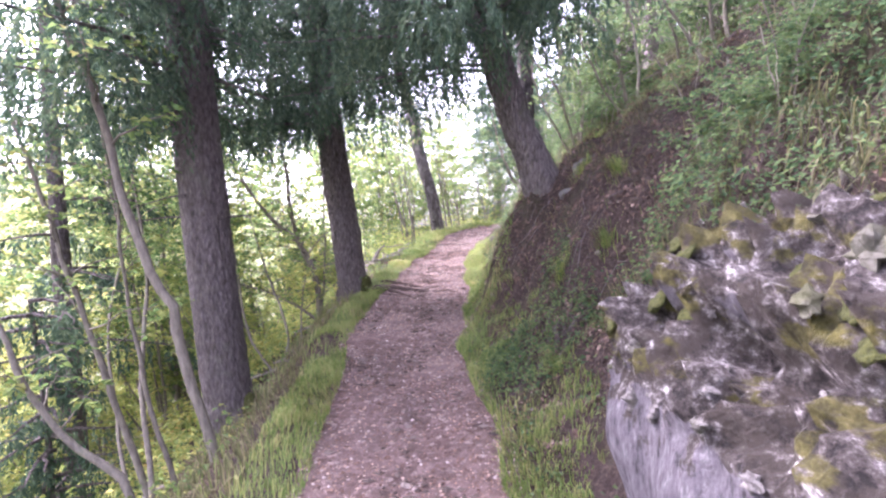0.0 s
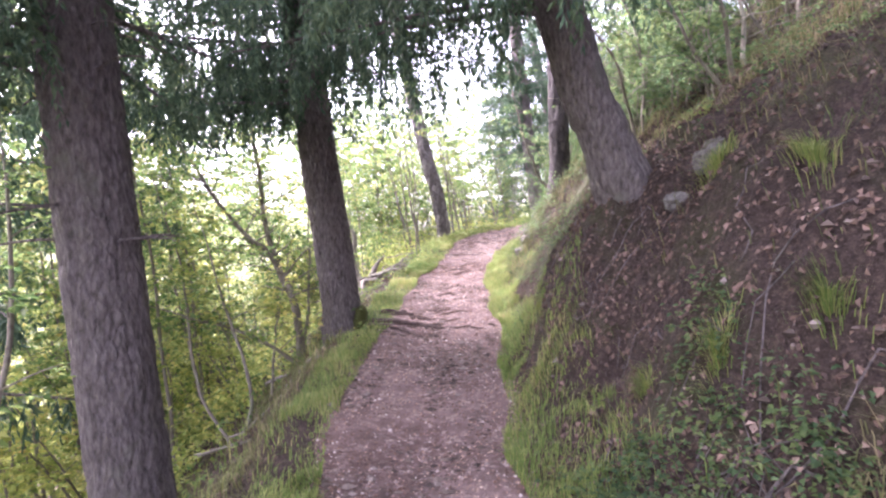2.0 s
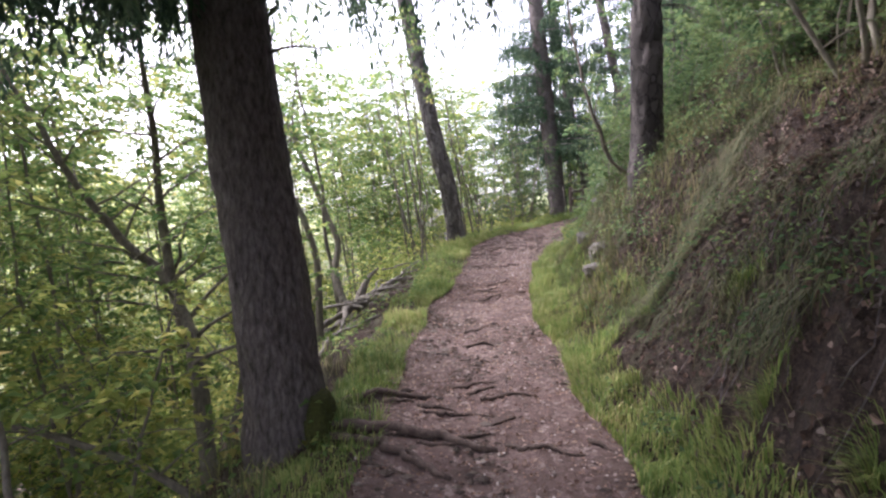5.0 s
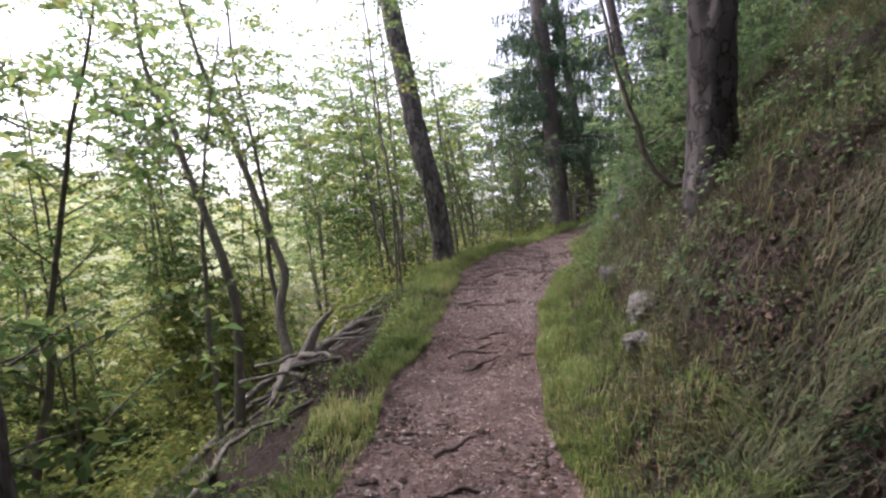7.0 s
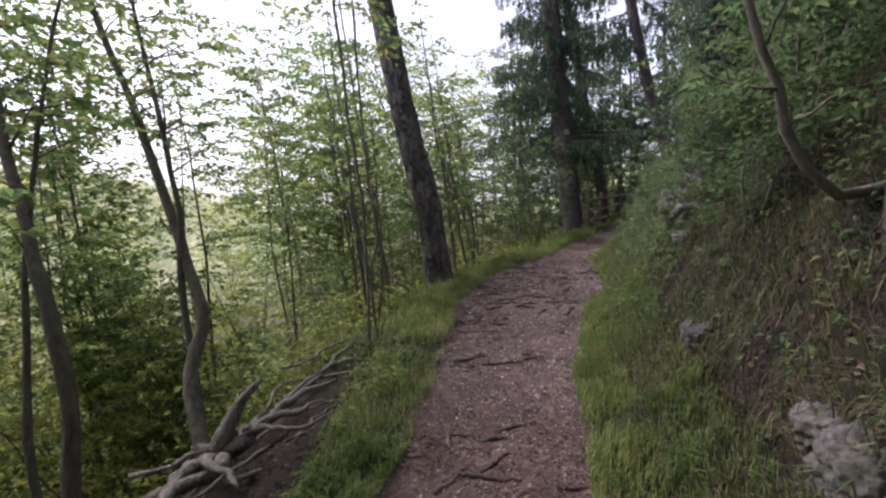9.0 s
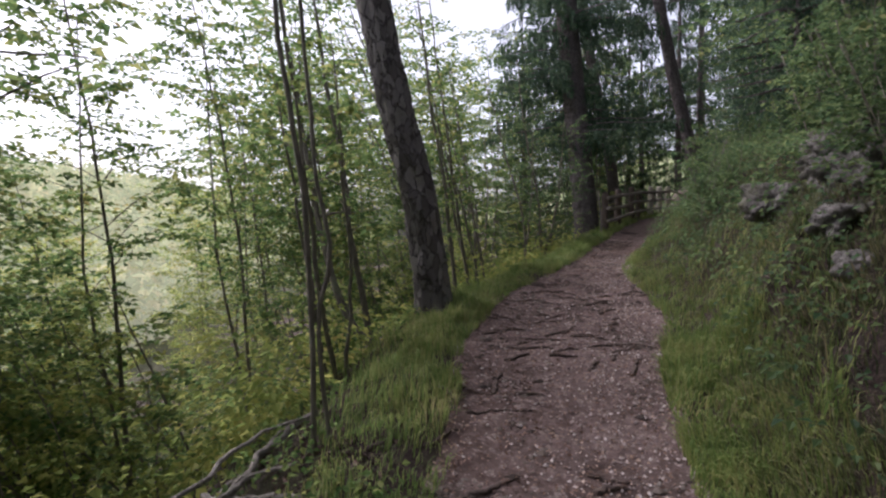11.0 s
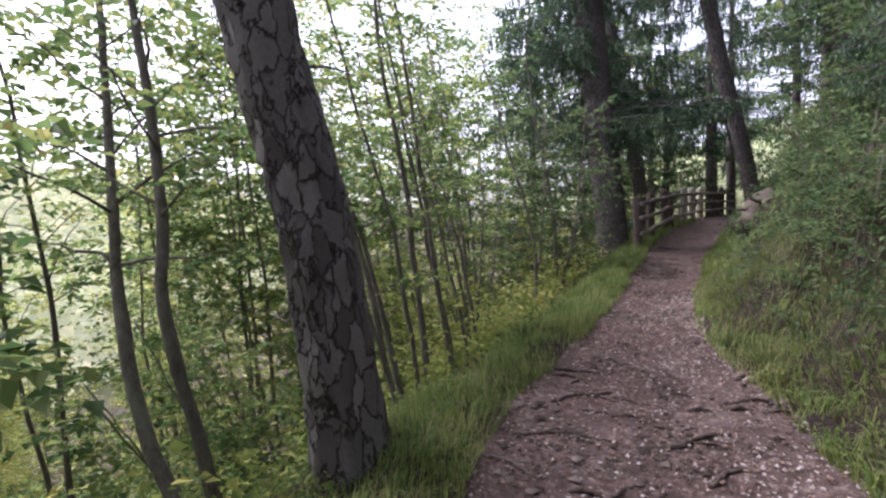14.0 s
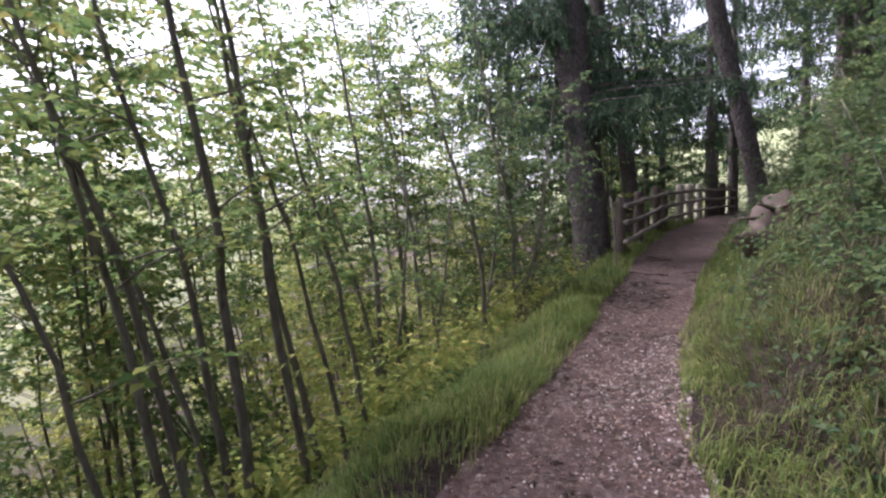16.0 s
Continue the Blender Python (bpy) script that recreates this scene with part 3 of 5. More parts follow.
def spruce_boughs(ob, line, rad, z_from, z_to, count, reach, seed, hang=0.45, az=None, spacing=0.07, needle=0.05, droop=0.32, density=22, spread=0.05, joined=False):
    """Drooping limbs with curtains of hanging twigs."""
    g = np.random.default_rng(seed)
    spray = Buf()
    P, D, N, L = [], [], [], []
    for k in range(count):
        z = z_from + (z_to - z_from) * (k + g.random()) / count
        i = int(np.argmin(np.abs(line[:, 2] - z)))
        a = g.random() * 2 * np.pi if az is None else radians(g.uniform(*az))
        ln = reach * g.uniform(0.6, 1.1) * (1 - 0.35 * (z - z_from) / max(z_to - z_from, 1))
        out = np.array([np.cos(a), np.sin(a), 0.0])
        s = np.linspace(0, 1, 10)[:, None]
        pts = line[i] + out * s * ln + np.array([0, 0, 1.0]) * (0.12 * s * ln - droop * ln * s ** 1.8 + 0.10 * ln * s ** 4)
        pts = pts + np.c_[fbm(s[:, 0] * 3 + k, s[:, 0] * 0 + seed, 0, 2, 3), fbm(s[:, 0] * 3, s[:, 0] * 0 + k, 0, 2, 4), s[:, 0] * 0] * 0.06
        limb = Buf()
        tube(limb, pts, np.linspace(0.028, 0.005, 10), 5)
        holder = part("limb", limb, M_SPRUCE_BARK, ob, "", True)
        mark = len(P)
        n = max(3, int(ln / spacing))
        for t in np.linspace(0.12, 1.0, n):
            base = np.array([np.interp(t, s[:, 0], pts[:, c]) for c in range(3)])
            side = np.array([-out[1], out[0], 0]) * g.choice([-1, 1])
            sl = hang * g.uniform(0.5, 1.25) * (0.45 + 0.7 * np.sin(np.pi * min(t * 0.85 + 0.1, 1)))
            m = density
            q = np.linspace(0.05, 1, m)[:, None]
            lateral = side * 0.55 + out * 0.25 + g.normal(0, 0.12, 3)
            tw = base + lateral * sl * (q - 0.42 * q ** 2) + np.array([0, 0, -1.0]) * sl * q ** 1.5
            dirs = unit(np.gradient(tw, axis=0)) + g.normal(0, 0.45, (m, 3))
            P.append(tw + g.normal(0, spread * 0.3, (m, 3))), D.append(dirs), N.append(g.normal(0, 1, (m, 3))), L.append(needle * g.uniform(0.8, 1.6, m))
        if not joined:
            spray = Buf()
            LL = np.concatenate(L[mark:])
            leaves(spray, np.vstack(P[mark:]), np.vstack(D[mark:]), np.vstack(N[mark:]), LL * 1.6, LL * 0.46, 0.1)
            spray_on("needle_spray", spray, M_NEEDLE, holder, ob, "drooping dark green needles")
    if not joined:
        return
    spray = Buf()
    P, D, N, L = np.vstack(P), np.vstack(D), np.vstack(N), np.concatenate(L)
    leaves(spray, P, D, N, L * 1.6, L * 0.46, 0.1)
    tagged(part("needle_foliage", spray, M_NEEDLE, ob, "drooping dark green needles"), kind="stuff")


def dead_twigs(ob, line, rad, z_from, z_to, count, seed, reach=0.9):
    g = np.random.default_rng(seed)
    for k in range(count):
        bb = Buf()
        z = g.uniform(z_from, z_to)
        i = int(np.argmin(np.abs(line[:, 2] - z)))
        a = g.random() * 6.283
        ln = reach * g.uniform(0.3, 1.0)
        s = np.linspace(0, 1, 6)[:, None]
        out = np.array([np.cos(a), np.sin(a), g.uniform(-0.3, 0.3)])
        pts = line[i] + out * (rad[i] * 0.8 + s * ln) + np.c_[np.cumsum(g.normal(0, 0.03, (6, 2)), 0), -0.25 * ln * s[:, 0] ** 2]
        tube(bb, pts, np.linspace(0.011, 0.003, 6), 4)
        part("dead_twig", bb, M_SPRUCE_BARK, ob, "bare dead twig")


def leafy(ob, stems, leafmat, n_branch, reach, seed, start=0.3, leaf=0.075, per_twig=9, twigs=4, flat=0.35, barkmat=None, single=False):
    """Branches, twigs and leaves on the given stems (lists of ring points with radii)."""
    g = np.random.default_rng(seed)
    wood, crown = Buf(), Buf()
    P, D, N = [], [], []
    for line, rad in stems:
        for k in range(n_branch):
            s = start + (1 - start) * (k + g.random()) / n_branch
            i = min(int(s * (len(line) - 1)), len(line) - 2)
            ax = unit(line[i + 1] - line[i])
            a = k * 2.4 + g.uniform(-0.6, 0.6)
            out = unit(np.array([np.cos(a), np.sin(a), g.uniform(0.0, 0.7)]) + 0.35 * ax)
            ln = reach * g.uniform(0.55, 1.15) * (1.05 - 0.45 * s)
            q = np.linspace(0, 1, 6)[:, None]
            pts = line[i] + out * q * ln + np.array([0, 0, -0.18 * ln]) * q ** 2 + np.cumsum(g.normal(0, 0.025, (6, 3)), 0) * ln
            if single:
                wood = Buf()
            tube(wood, pts, np.linspace(max(rad[i] * 0.4, 0.004), 0.002, 6), 4 if single else 3)
            if single:
                holder = part("branch", wood, barkmat or M_TWIG_BARK, ob, "", True)
                mark = len(P)
            for w in range(twigs):
                t = 0.25 + 0.75 * (w + g.random() * 0.8) / twigs
                base = np.array([np.interp(t, q[:, 0], pts[:, c]) for c in range(3)])
                sd = unit(np.cross(out, [0, 0, 1])) * (1 if w % 2 else -1)
                td = unit(out * g.uniform(0.4, 0.9) + sd * g.uniform(0.3, 1.0) + np.array([0, 0, g.uniform(-0.35, 0.2)]))
                tl = ln * g.uniform(0.28, 0.5)
                r = np.linspace(0.1, 1, per_twig)[:, None]
                tp = base + td * tl * r + np.array([0, 0, -0.1]) * r ** 2
                P.append(tp + g.normal(0, 0.012, tp.shape))
                alt = np.where(np.arange(per_twig) % 2, 1.0, -1.0)[:, None]
                D.append(td * 0.6 + np.cross(td, [0, 0, 1]) * alt + g.normal(0, 0.35, tp.shape) + [0, 0, -0.25])
                N.append(np.array([0, 0, 1.0]) + g.normal(0, flat, tp.shape))
            if single:
                spray = Buf()
                q = np.vstack(P[mark:])
                LL = leaf * g.uniform(0.65, 1.25, len(q))
                leaves(spray, q, np.vstack(D[mark:]), np.vstack(N[mark:]), LL, LL * 0.68)
                spray_on("leaf_spray", spray, leafmat, holder, ob)
    if single:
        return
    P, D, N = np.vstack(P), np.vstack(D), np.vstack(N)
    L = leaf * g.uniform(0.65, 1.25, len(P))
    leaves(crown, P, D, N, L, L * 0.68)
    if not single:
        tagged(part("branchwork", wood, barkmat or M_TWIG_BARK, ob, "", True), kind="stuff")
    tagged(part("foliage", crown, leafmat, ob, ""), kind="stuff")


def sapling(name, stems, label, leafmat, seed, n_branch=10, reach=0.9, start=0.3, category="tree", sides=9, base=None, **kw):
    """A tree of one or more slender stems; stems: (points, radius at foot, radius at top)."""
    p0 = stems[0][0][0]
    base = (p0[0], p0[1], ground_at(p0[0], p0[1])) if base is None else base
    ob = thing(name, base, label, category)
    done = []
    for k, (pts, r0, r1) in enumerate(stems):
        pts = [np.array(p, float) for p in pts]
        gz = base[2] if base[2] == 0 else ground_at(pts[0][0], pts[0][1])
        pts[0] = np.array([pts[0][0], pts[0][1], gz - 0.08])
        line = resample(pts, max(14, int(np.linalg.norm(pts[-1] - pts[0]) / 0.16)))
        j = np.linspace(0, 1, len(line))
        line[1:-1] += 0.018 * np.c_[vnoise(j * 14, 0.0, seed + k, 1), vnoise(j * 14, 5.0, seed + k, 2), 0 * j][1:-1]
        rad = r0 + (r1 - r0) * j
        bb = Buf()
        tube(bb, line, rad, sides, 0.16, seed + k)
        part("trunk" if len(stems) == 1 else "stem", bb, M_TWIG_BARK, ob, "", True)
        done.append((line, rad))
    leafy(ob, done, leafmat, n_branch, reach, seed, start, single=base[2] != 0, **kw)
    return ob


# ---- the big trees by the path ----
ob, line, rad = big_trunk("spruce_tree", [(-2.29, 5.2, -0.38), (-2.40, 5.2, 1.2), (-2.53, 5.2, 3.9)], 0.235, 0.18, M_SPRUCE_BARK, "tall spruce with grey-brown scaly trunk below the path edge", "tree", seed=11)
spruce_boughs(ob, line, rad, 2.9, 5.6, 10, 1.7, 131, az=(25, 120), density=26, hang=0.5, needle=0.036, spacing=0.05)
spruce_boughs(ob, line, rad, 2.9, 6.4, 32, 2.5, 101, az=(120, 320), density=34, hang=0.6, needle=0.036, spacing=0.05)
spruce_boughs(ob, line, rad, 6.4, 11, 18, 2.2, 121, density=16, needle=0.07, spacing=0.12)
dead_twigs(ob, line, rad, 1.8, 4.5, 22, 5)
ob, line, rad = big_trunk("spruce_tree", [(-1.45, 8.0, 0.55), (-1.57, 8.0, 1.9), (-1.72, 8.0, 3.4)], 0.225, 0.17, M_SPRUCE_BARK, "tall spruce with mossy foot and roots on the path edge", "tree", seed=12)
spruce_boughs(ob, line, rad, 3.7, 7.4, 50, 2.7, 102, az=(165, 375), density=34, hang=0.65, needle=0.036, spacing=0.05)
spruce_boughs(ob, line, rad, 4.6, 7.6, 30, 2.6, 132, az=(-10, 100), density=24, hang=0.6, needle=0.045, spacing=0.07)
spruce_boughs(ob, line, rad, 3.3, 4.1, 9, 1.9, 112, az=(150, 235), density=34, hang=0.5, needle=0.036, spacing=0.05)
spruce_boughs(ob, line, rad, 7.4, 11, 16, 2.2, 122, density=16, needle=0.07, spacing=0.12)
dead_twigs(ob, line, rad, 2.6, 4.5, 14, 6, 0.45)
ob, line, rad = big_trunk("spruce_tree", [(1.30, 5.8, 1.75), (1.03, 5.8, 2.5), (0.68, 5.8, 3.6)], 0.18, 0.145, M_SPRUCE_BARK, "leaning spruce growing out of the eroded bank", "tree", seed=13, flare=0.1)
spruce_boughs(ob, line, rad, 4.0, 6.8, 22, 2.1, 133, az=(-60, 80), density=24, hang=0.55, needle=0.045, spacing=0.07)
spruce_boughs(ob, line, rad, 3.4, 7.0, 40, 2.6, 103, az=(150, 300), density=34, hang=0.6, needle=0.036, spacing=0.05)
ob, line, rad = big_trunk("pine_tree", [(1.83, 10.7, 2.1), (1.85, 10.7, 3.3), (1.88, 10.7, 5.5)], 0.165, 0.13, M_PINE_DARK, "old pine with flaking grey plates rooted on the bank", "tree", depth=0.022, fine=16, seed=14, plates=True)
dead_twigs(ob, line, rad, 3.2, 7, 7, 91, 0.5)
# extra boughs, mostly out of view, added to shade the bank
spruce_boughs(ob, line, rad, 5.6, 7.6, 18, 2.3, 134, az=(90, 300), density=22, hang=0.4, needle=0.05, spacing=0.08, droop=0.1)
spruce_boughs(ob, line, rad, 7.5, 11, 16, 1.8, 123, density=16, needle=0.07, spacing=0.12, droop=0.05)
ob, line, rad = big_trunk("pine_tree", [(-0.16, 16.3, 1.5), (-0.33, 16.3, 2.85), (-0.68, 16.3, 4.4)], 0.19, 0.14, M_PINE_BARK, "leaning pine with deeply plated bark beside the path", "tree", depth=0.022, fine=16, seed=15, plates=True)
dead_twigs(ob, line, rad, 3.6, 8, 8, 92, 0.45)
spruce_boughs(ob, line, rad, 8, 11, 16, 1.8, 124, density=16, needle=0.07, spacing=0.12, droop=0.05)
ob, line, rad = big_trunk("spruce_tree", [(4.2, 24.9, 1.9), (3.98, 24.9, 4.4), (3.74, 24.9, 6.8)], 0.34, 0.24, M_SPRUCE_BARK, "thick dark spruce where the fence begins", "tree", seed=16, top=13)
spruce_boughs(ob, line, rad, 4.6, 10, 60, 2.8, 106, spacing=0.1, needle=0.07, density=20)
ob, line, rad = big_trunk("spruce_tree", [(8.15, 26.0, 2.6), (7.55, 26.0, 5.2), (7.02, 26.0, 7.32)], 0.175, 0.15, M_SPRUCE_BARK, "bare leaning spruce trunk at the bend of the path", "tree", seed=17, top=14)
spruce_boughs(ob, line, rad, 8.0, 14, 24, 3.0, 107, spacing=0.1, needle=0.07, density=20)
ob, line, rad = big_trunk("spruce_tree", [(6.5, 29.0, 2.6), (6.3, 29.0, 4.6), (5.6, 29, 8.2)], 0.2, 0.16, M_SPRUCE_BARK, "grey spruce trunk standing behind the fence", "tree", seed=18, top=14)
spruce_boughs(ob, line, rad, 5.5, 14, 34, 3.0, 108, spacing=0.1, needle=0.07, density=20)

# ---- slender trees on the lower side, as they stand ----
sapling("hazel_tree", [([(-1.85, 3.9, -0.4), (-2.0, 3.9, 0.42), (-2.10, 3.9, 1.0), (-2.12, 3.9, 1.16), (-2.27, 3.9, 1.36), (-2.47, 3.9, 1.99), (-2.65, 3.9, 2.86), (-2.87, 3.9, 3.51), (-3.3, 4.0, 5.0)], 0.046, 0.015)], "slender grey tree leaning out with a crooked knee", M_LEAF, 21, 14, 1.2, 0.5)
sapling("hazel_tree", [([(-2.64, 4.4, -0.63), (-3.18, 4.4, 1.01), (-3.54, 4.4, 2.27), (-3.9, 4.5, 3.3)], 0.035, 0.012), ([(-2.5, 4.5, -0.7), (-2.95, 4.7, 0.8), (-3.2, 4.9, 2.4), (-3.5, 5.0, 4)], 0.025, 0.008)], "two-stemmed hazel leaning over the slope", M_LEAF, 22, 18, 1.2, 0.45)
sapling("hazel_tree", [([(-2.07, 8.2, 0.2), (-2.11, 8.25, 0.95), (-2.54, 8.72, 1.57), (-2.93, 8.82, 1.9), (-3.25, 8.85, 2.31), (-4.0, 8.9, 3.6)], 0.055, 0.012), ([(-2.09, 8.24, 0.2), (-2.13, 8.29, 0.95), (-2.5, 8.72, 1.55), (-2.68, 8.95, 2.2), (-2.75, 9.0, 2.9), (-2.95, 9.1, 4.8)], 0.05, 0.01), ([(-2.35, 9.0, 0.0), (-2.2, 9.2, 1.0), (-2.2, 9.5, 2.4), (-2.1, 9.7, 3.6)], 0.025, 0.007), ([(-2.0, 8.1, 0.0), (-2.6, 7.9, 0.7), (-3.3, 7.7, 1.0), (-4.0, 7.6, 1.3)], 0.025, 0.006)], "forked hazel with mottled bark just below the verge", M_LEAF, 23, 26, 1.1, 0.22)
sapling("alder_tree", [([(-1.84, 12.4, 0.8), (-2.18, 12.8, 1.22), (-2.14, 13.0, 1.7), (-2.37, 13.2, 2.23), (-2.85, 13.5, 3.33), (-3.42, 13.7, 4.74), (-3.9, 13.9, 6.2)], 0.065, 0.014), ([(-2.1, 12.9, 0.7), (-2.35, 13.1, 1.6), (-2.45, 13.2, 2.9), (-2.75, 13.3, 4.3), (-2.9, 13.4, 5.6)], 0.04, 0.01)], "crooked dark alder rising from a dead stump", M_LEAF, 24, 22, 1.2, 0.5)
sapling("alder_tree", [([(-2.07, 11.3, 0.75), (-2.15, 11.4, 1.74), (-2.57, 11.7, 2.64), (-2.91, 12.0, 3.36), (-3.24, 12.2, 3.93), (-3.6, 12.5, 5.4)], 0.05, 0.012), ([(-2.25, 11.35, 0.5), (-2.4, 11.5, 1.4), (-2.5, 11.7, 2.6), (-2.4, 12.0, 4.2)], 0.028, 0.008)], "thin dark alder leaning over the slope", M_LEAF, 25, 22, 1.1, 0.5)
sapling("alder_tree", [([(-0.83, 13.5, 1.31), (-0.84, 13.5, 2.13), (-0.85, 13.5, 2.67), (-0.95, 13.5, 3.35), (-1.2, 13.7, 5.8)], 0.016, 0.012), ([(-0.75, 13.5, 1.31), (-0.79, 13.5, 2.03), (-0.73, 13.5, 2.33), (-0.81, 13.5, 3.01), (-1.0, 13.7, 5.6)], 0.013, 0.01)], "twin thin alder stems close to the path", M_LEAF, 26, 10, 0.9, 0.62)
sapling("alder_tree", [([(-0.72, 16.2, 0.9), (-1.0, 16.2, 1.35), (-1.31, 16.3, 2.05), (-1.55, 16.6, 3.0), (-1.75, 16.9, 3.9), (-2.0, 17.1, 5.4)], 0.045, 0.012), ([(-0.85, 16.35, 0.9), (-1.03, 16.2, 2.3), (-1.19, 16.4, 3.32), (-1.41, 16.6, 4.55), (-1.6, 16.7, 6)], 0.04, 0.01)], "leaning alder stems forking at the path edge", M_LEAF, 27, 17, 1.2, 0.35)
sapling("hazel_tree", [([(0.2, 18.4, 1.35), (0.04, 18.4, 2.87), (-0.16, 18.4, 4.22), (-0.4, 18.5, 6.4)], 0.034, 0.01), ([(0.01, 18.2, 1.47), (-0.33, 18.2, 2.49), (-0.81, 18.2, 3.89), (-1.5, 18.3, 5.6)], 0.03, 0.008), ([(-0.06, 18.1, 1.53), (-0.43, 18.1, 2.75), (-0.8, 18.1, 4.08), (-1.3, 18.1, 5.6)], 0.028, 0.008), ([(-0.02, 17.6, 1.5), (-0.37, 17.6, 2.56), (-0.68, 17.6, 3.16), (-1.2, 17.6, 4.3)], 0.018, 0.005), ([(0.12, 18.35, 1.4), (-0.1, 18.3, 2.7), (-0.5, 18.2, 4.3), (-0.9, 18.2, 6.0)], 0.024, 0.007), ([(0.05, 18.45, 1.4), (-0.42, 18.5, 2.4), (-1.0, 18.6, 3.6), (-1.6, 18.7, 4.8)], 0.022, 0.006)], "fan of slender hazel stems leaning from the verge", M_LEAF, 28, 11, 0.95, 0.34, twigs=4, per_twig=8)
sapling("hazel_tree", [([(0.49, 18.9, 1.3), (0.18, 18.9, 2.66), (-0.09, 18.9, 4.24), (-0.4, 19.0, 6.0)], 0.026, 0.007), ([(0.42, 18.7, 1.31), (0.2, 18.7, 2.86), (0.0, 18.7, 4.49), (-0.2, 18.8, 6.2)], 0.032, 0.008), ([(0.62, 19.1, 1.4), (0.4, 19.0, 2.4), (0.0, 18.95, 3.9), (-0.4, 18.9, 5.2)], 0.02, 0.006), ([(0.77, 19.3, 1.42), (0.51, 19.3, 2.61), (0.25, 19.3, 3.59), (-0.1, 19.4, 5.0)], 0.022, 0.006)], "slim upright hazel stems crowding the verge", M_LEAF, 37, 11, 0.9, 0.34, twigs=4, per_twig=8)
sapling("hazel_tree", [([(0.7, 20.7, 1.7), (0.63, 20.7, 2.6), (0.4, 20.8, 4.2), (0.2, 20.9, 5.6)], 0.035, 0.008), ([(0.8, 20.5, 1.7), (0.4, 20.3, 2.8), (-0.1, 20.1, 4.4)], 0.028, 0.007), ([(0.75, 20.9, 1.7), (0.95, 21.1, 3.0), (0.9, 21.3, 4.6)], 0.026, 0.007)], "hazel bush of upright stems beyond the verge", M_LEAF, 29, 11, 0.9, 0.35)
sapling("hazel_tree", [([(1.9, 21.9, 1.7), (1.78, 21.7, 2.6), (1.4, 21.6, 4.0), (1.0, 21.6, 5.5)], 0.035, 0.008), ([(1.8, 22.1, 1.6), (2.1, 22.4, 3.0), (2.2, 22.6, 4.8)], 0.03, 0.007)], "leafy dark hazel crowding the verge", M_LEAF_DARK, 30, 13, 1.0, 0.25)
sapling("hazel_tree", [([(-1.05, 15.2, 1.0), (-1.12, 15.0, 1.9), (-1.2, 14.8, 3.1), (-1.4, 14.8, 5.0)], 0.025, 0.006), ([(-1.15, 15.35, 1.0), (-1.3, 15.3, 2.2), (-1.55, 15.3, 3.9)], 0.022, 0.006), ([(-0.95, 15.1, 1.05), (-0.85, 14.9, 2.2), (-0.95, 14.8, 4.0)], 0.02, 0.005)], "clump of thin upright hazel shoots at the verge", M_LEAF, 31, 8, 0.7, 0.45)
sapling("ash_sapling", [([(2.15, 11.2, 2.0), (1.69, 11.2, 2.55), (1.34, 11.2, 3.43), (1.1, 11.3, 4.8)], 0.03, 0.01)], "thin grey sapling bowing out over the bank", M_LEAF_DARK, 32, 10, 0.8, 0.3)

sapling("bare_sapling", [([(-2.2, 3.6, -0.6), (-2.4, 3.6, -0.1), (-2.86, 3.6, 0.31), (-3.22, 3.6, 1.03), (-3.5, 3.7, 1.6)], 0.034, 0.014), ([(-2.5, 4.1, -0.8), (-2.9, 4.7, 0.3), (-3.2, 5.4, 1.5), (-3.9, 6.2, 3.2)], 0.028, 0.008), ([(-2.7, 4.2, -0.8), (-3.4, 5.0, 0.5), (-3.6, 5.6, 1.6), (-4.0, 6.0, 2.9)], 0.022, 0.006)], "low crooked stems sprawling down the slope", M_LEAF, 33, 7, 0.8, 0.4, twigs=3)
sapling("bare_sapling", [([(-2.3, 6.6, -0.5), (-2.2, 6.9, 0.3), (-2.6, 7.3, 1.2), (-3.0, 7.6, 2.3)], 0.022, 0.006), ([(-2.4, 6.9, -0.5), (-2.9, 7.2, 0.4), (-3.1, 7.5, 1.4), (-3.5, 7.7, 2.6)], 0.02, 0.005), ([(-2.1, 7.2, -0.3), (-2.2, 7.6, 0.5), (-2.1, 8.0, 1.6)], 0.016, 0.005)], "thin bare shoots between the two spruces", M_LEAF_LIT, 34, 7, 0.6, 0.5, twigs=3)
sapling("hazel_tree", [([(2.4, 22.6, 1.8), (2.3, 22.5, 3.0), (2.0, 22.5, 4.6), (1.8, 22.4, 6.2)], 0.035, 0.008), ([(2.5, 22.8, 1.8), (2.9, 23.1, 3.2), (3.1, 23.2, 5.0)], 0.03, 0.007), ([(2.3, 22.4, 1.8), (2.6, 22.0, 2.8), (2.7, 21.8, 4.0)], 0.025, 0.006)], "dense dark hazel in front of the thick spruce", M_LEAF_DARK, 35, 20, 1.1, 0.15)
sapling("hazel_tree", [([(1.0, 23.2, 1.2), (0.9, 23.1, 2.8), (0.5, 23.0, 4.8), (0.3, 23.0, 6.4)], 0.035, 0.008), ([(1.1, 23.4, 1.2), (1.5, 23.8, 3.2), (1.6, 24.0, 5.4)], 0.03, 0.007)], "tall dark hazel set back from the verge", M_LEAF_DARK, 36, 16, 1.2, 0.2)

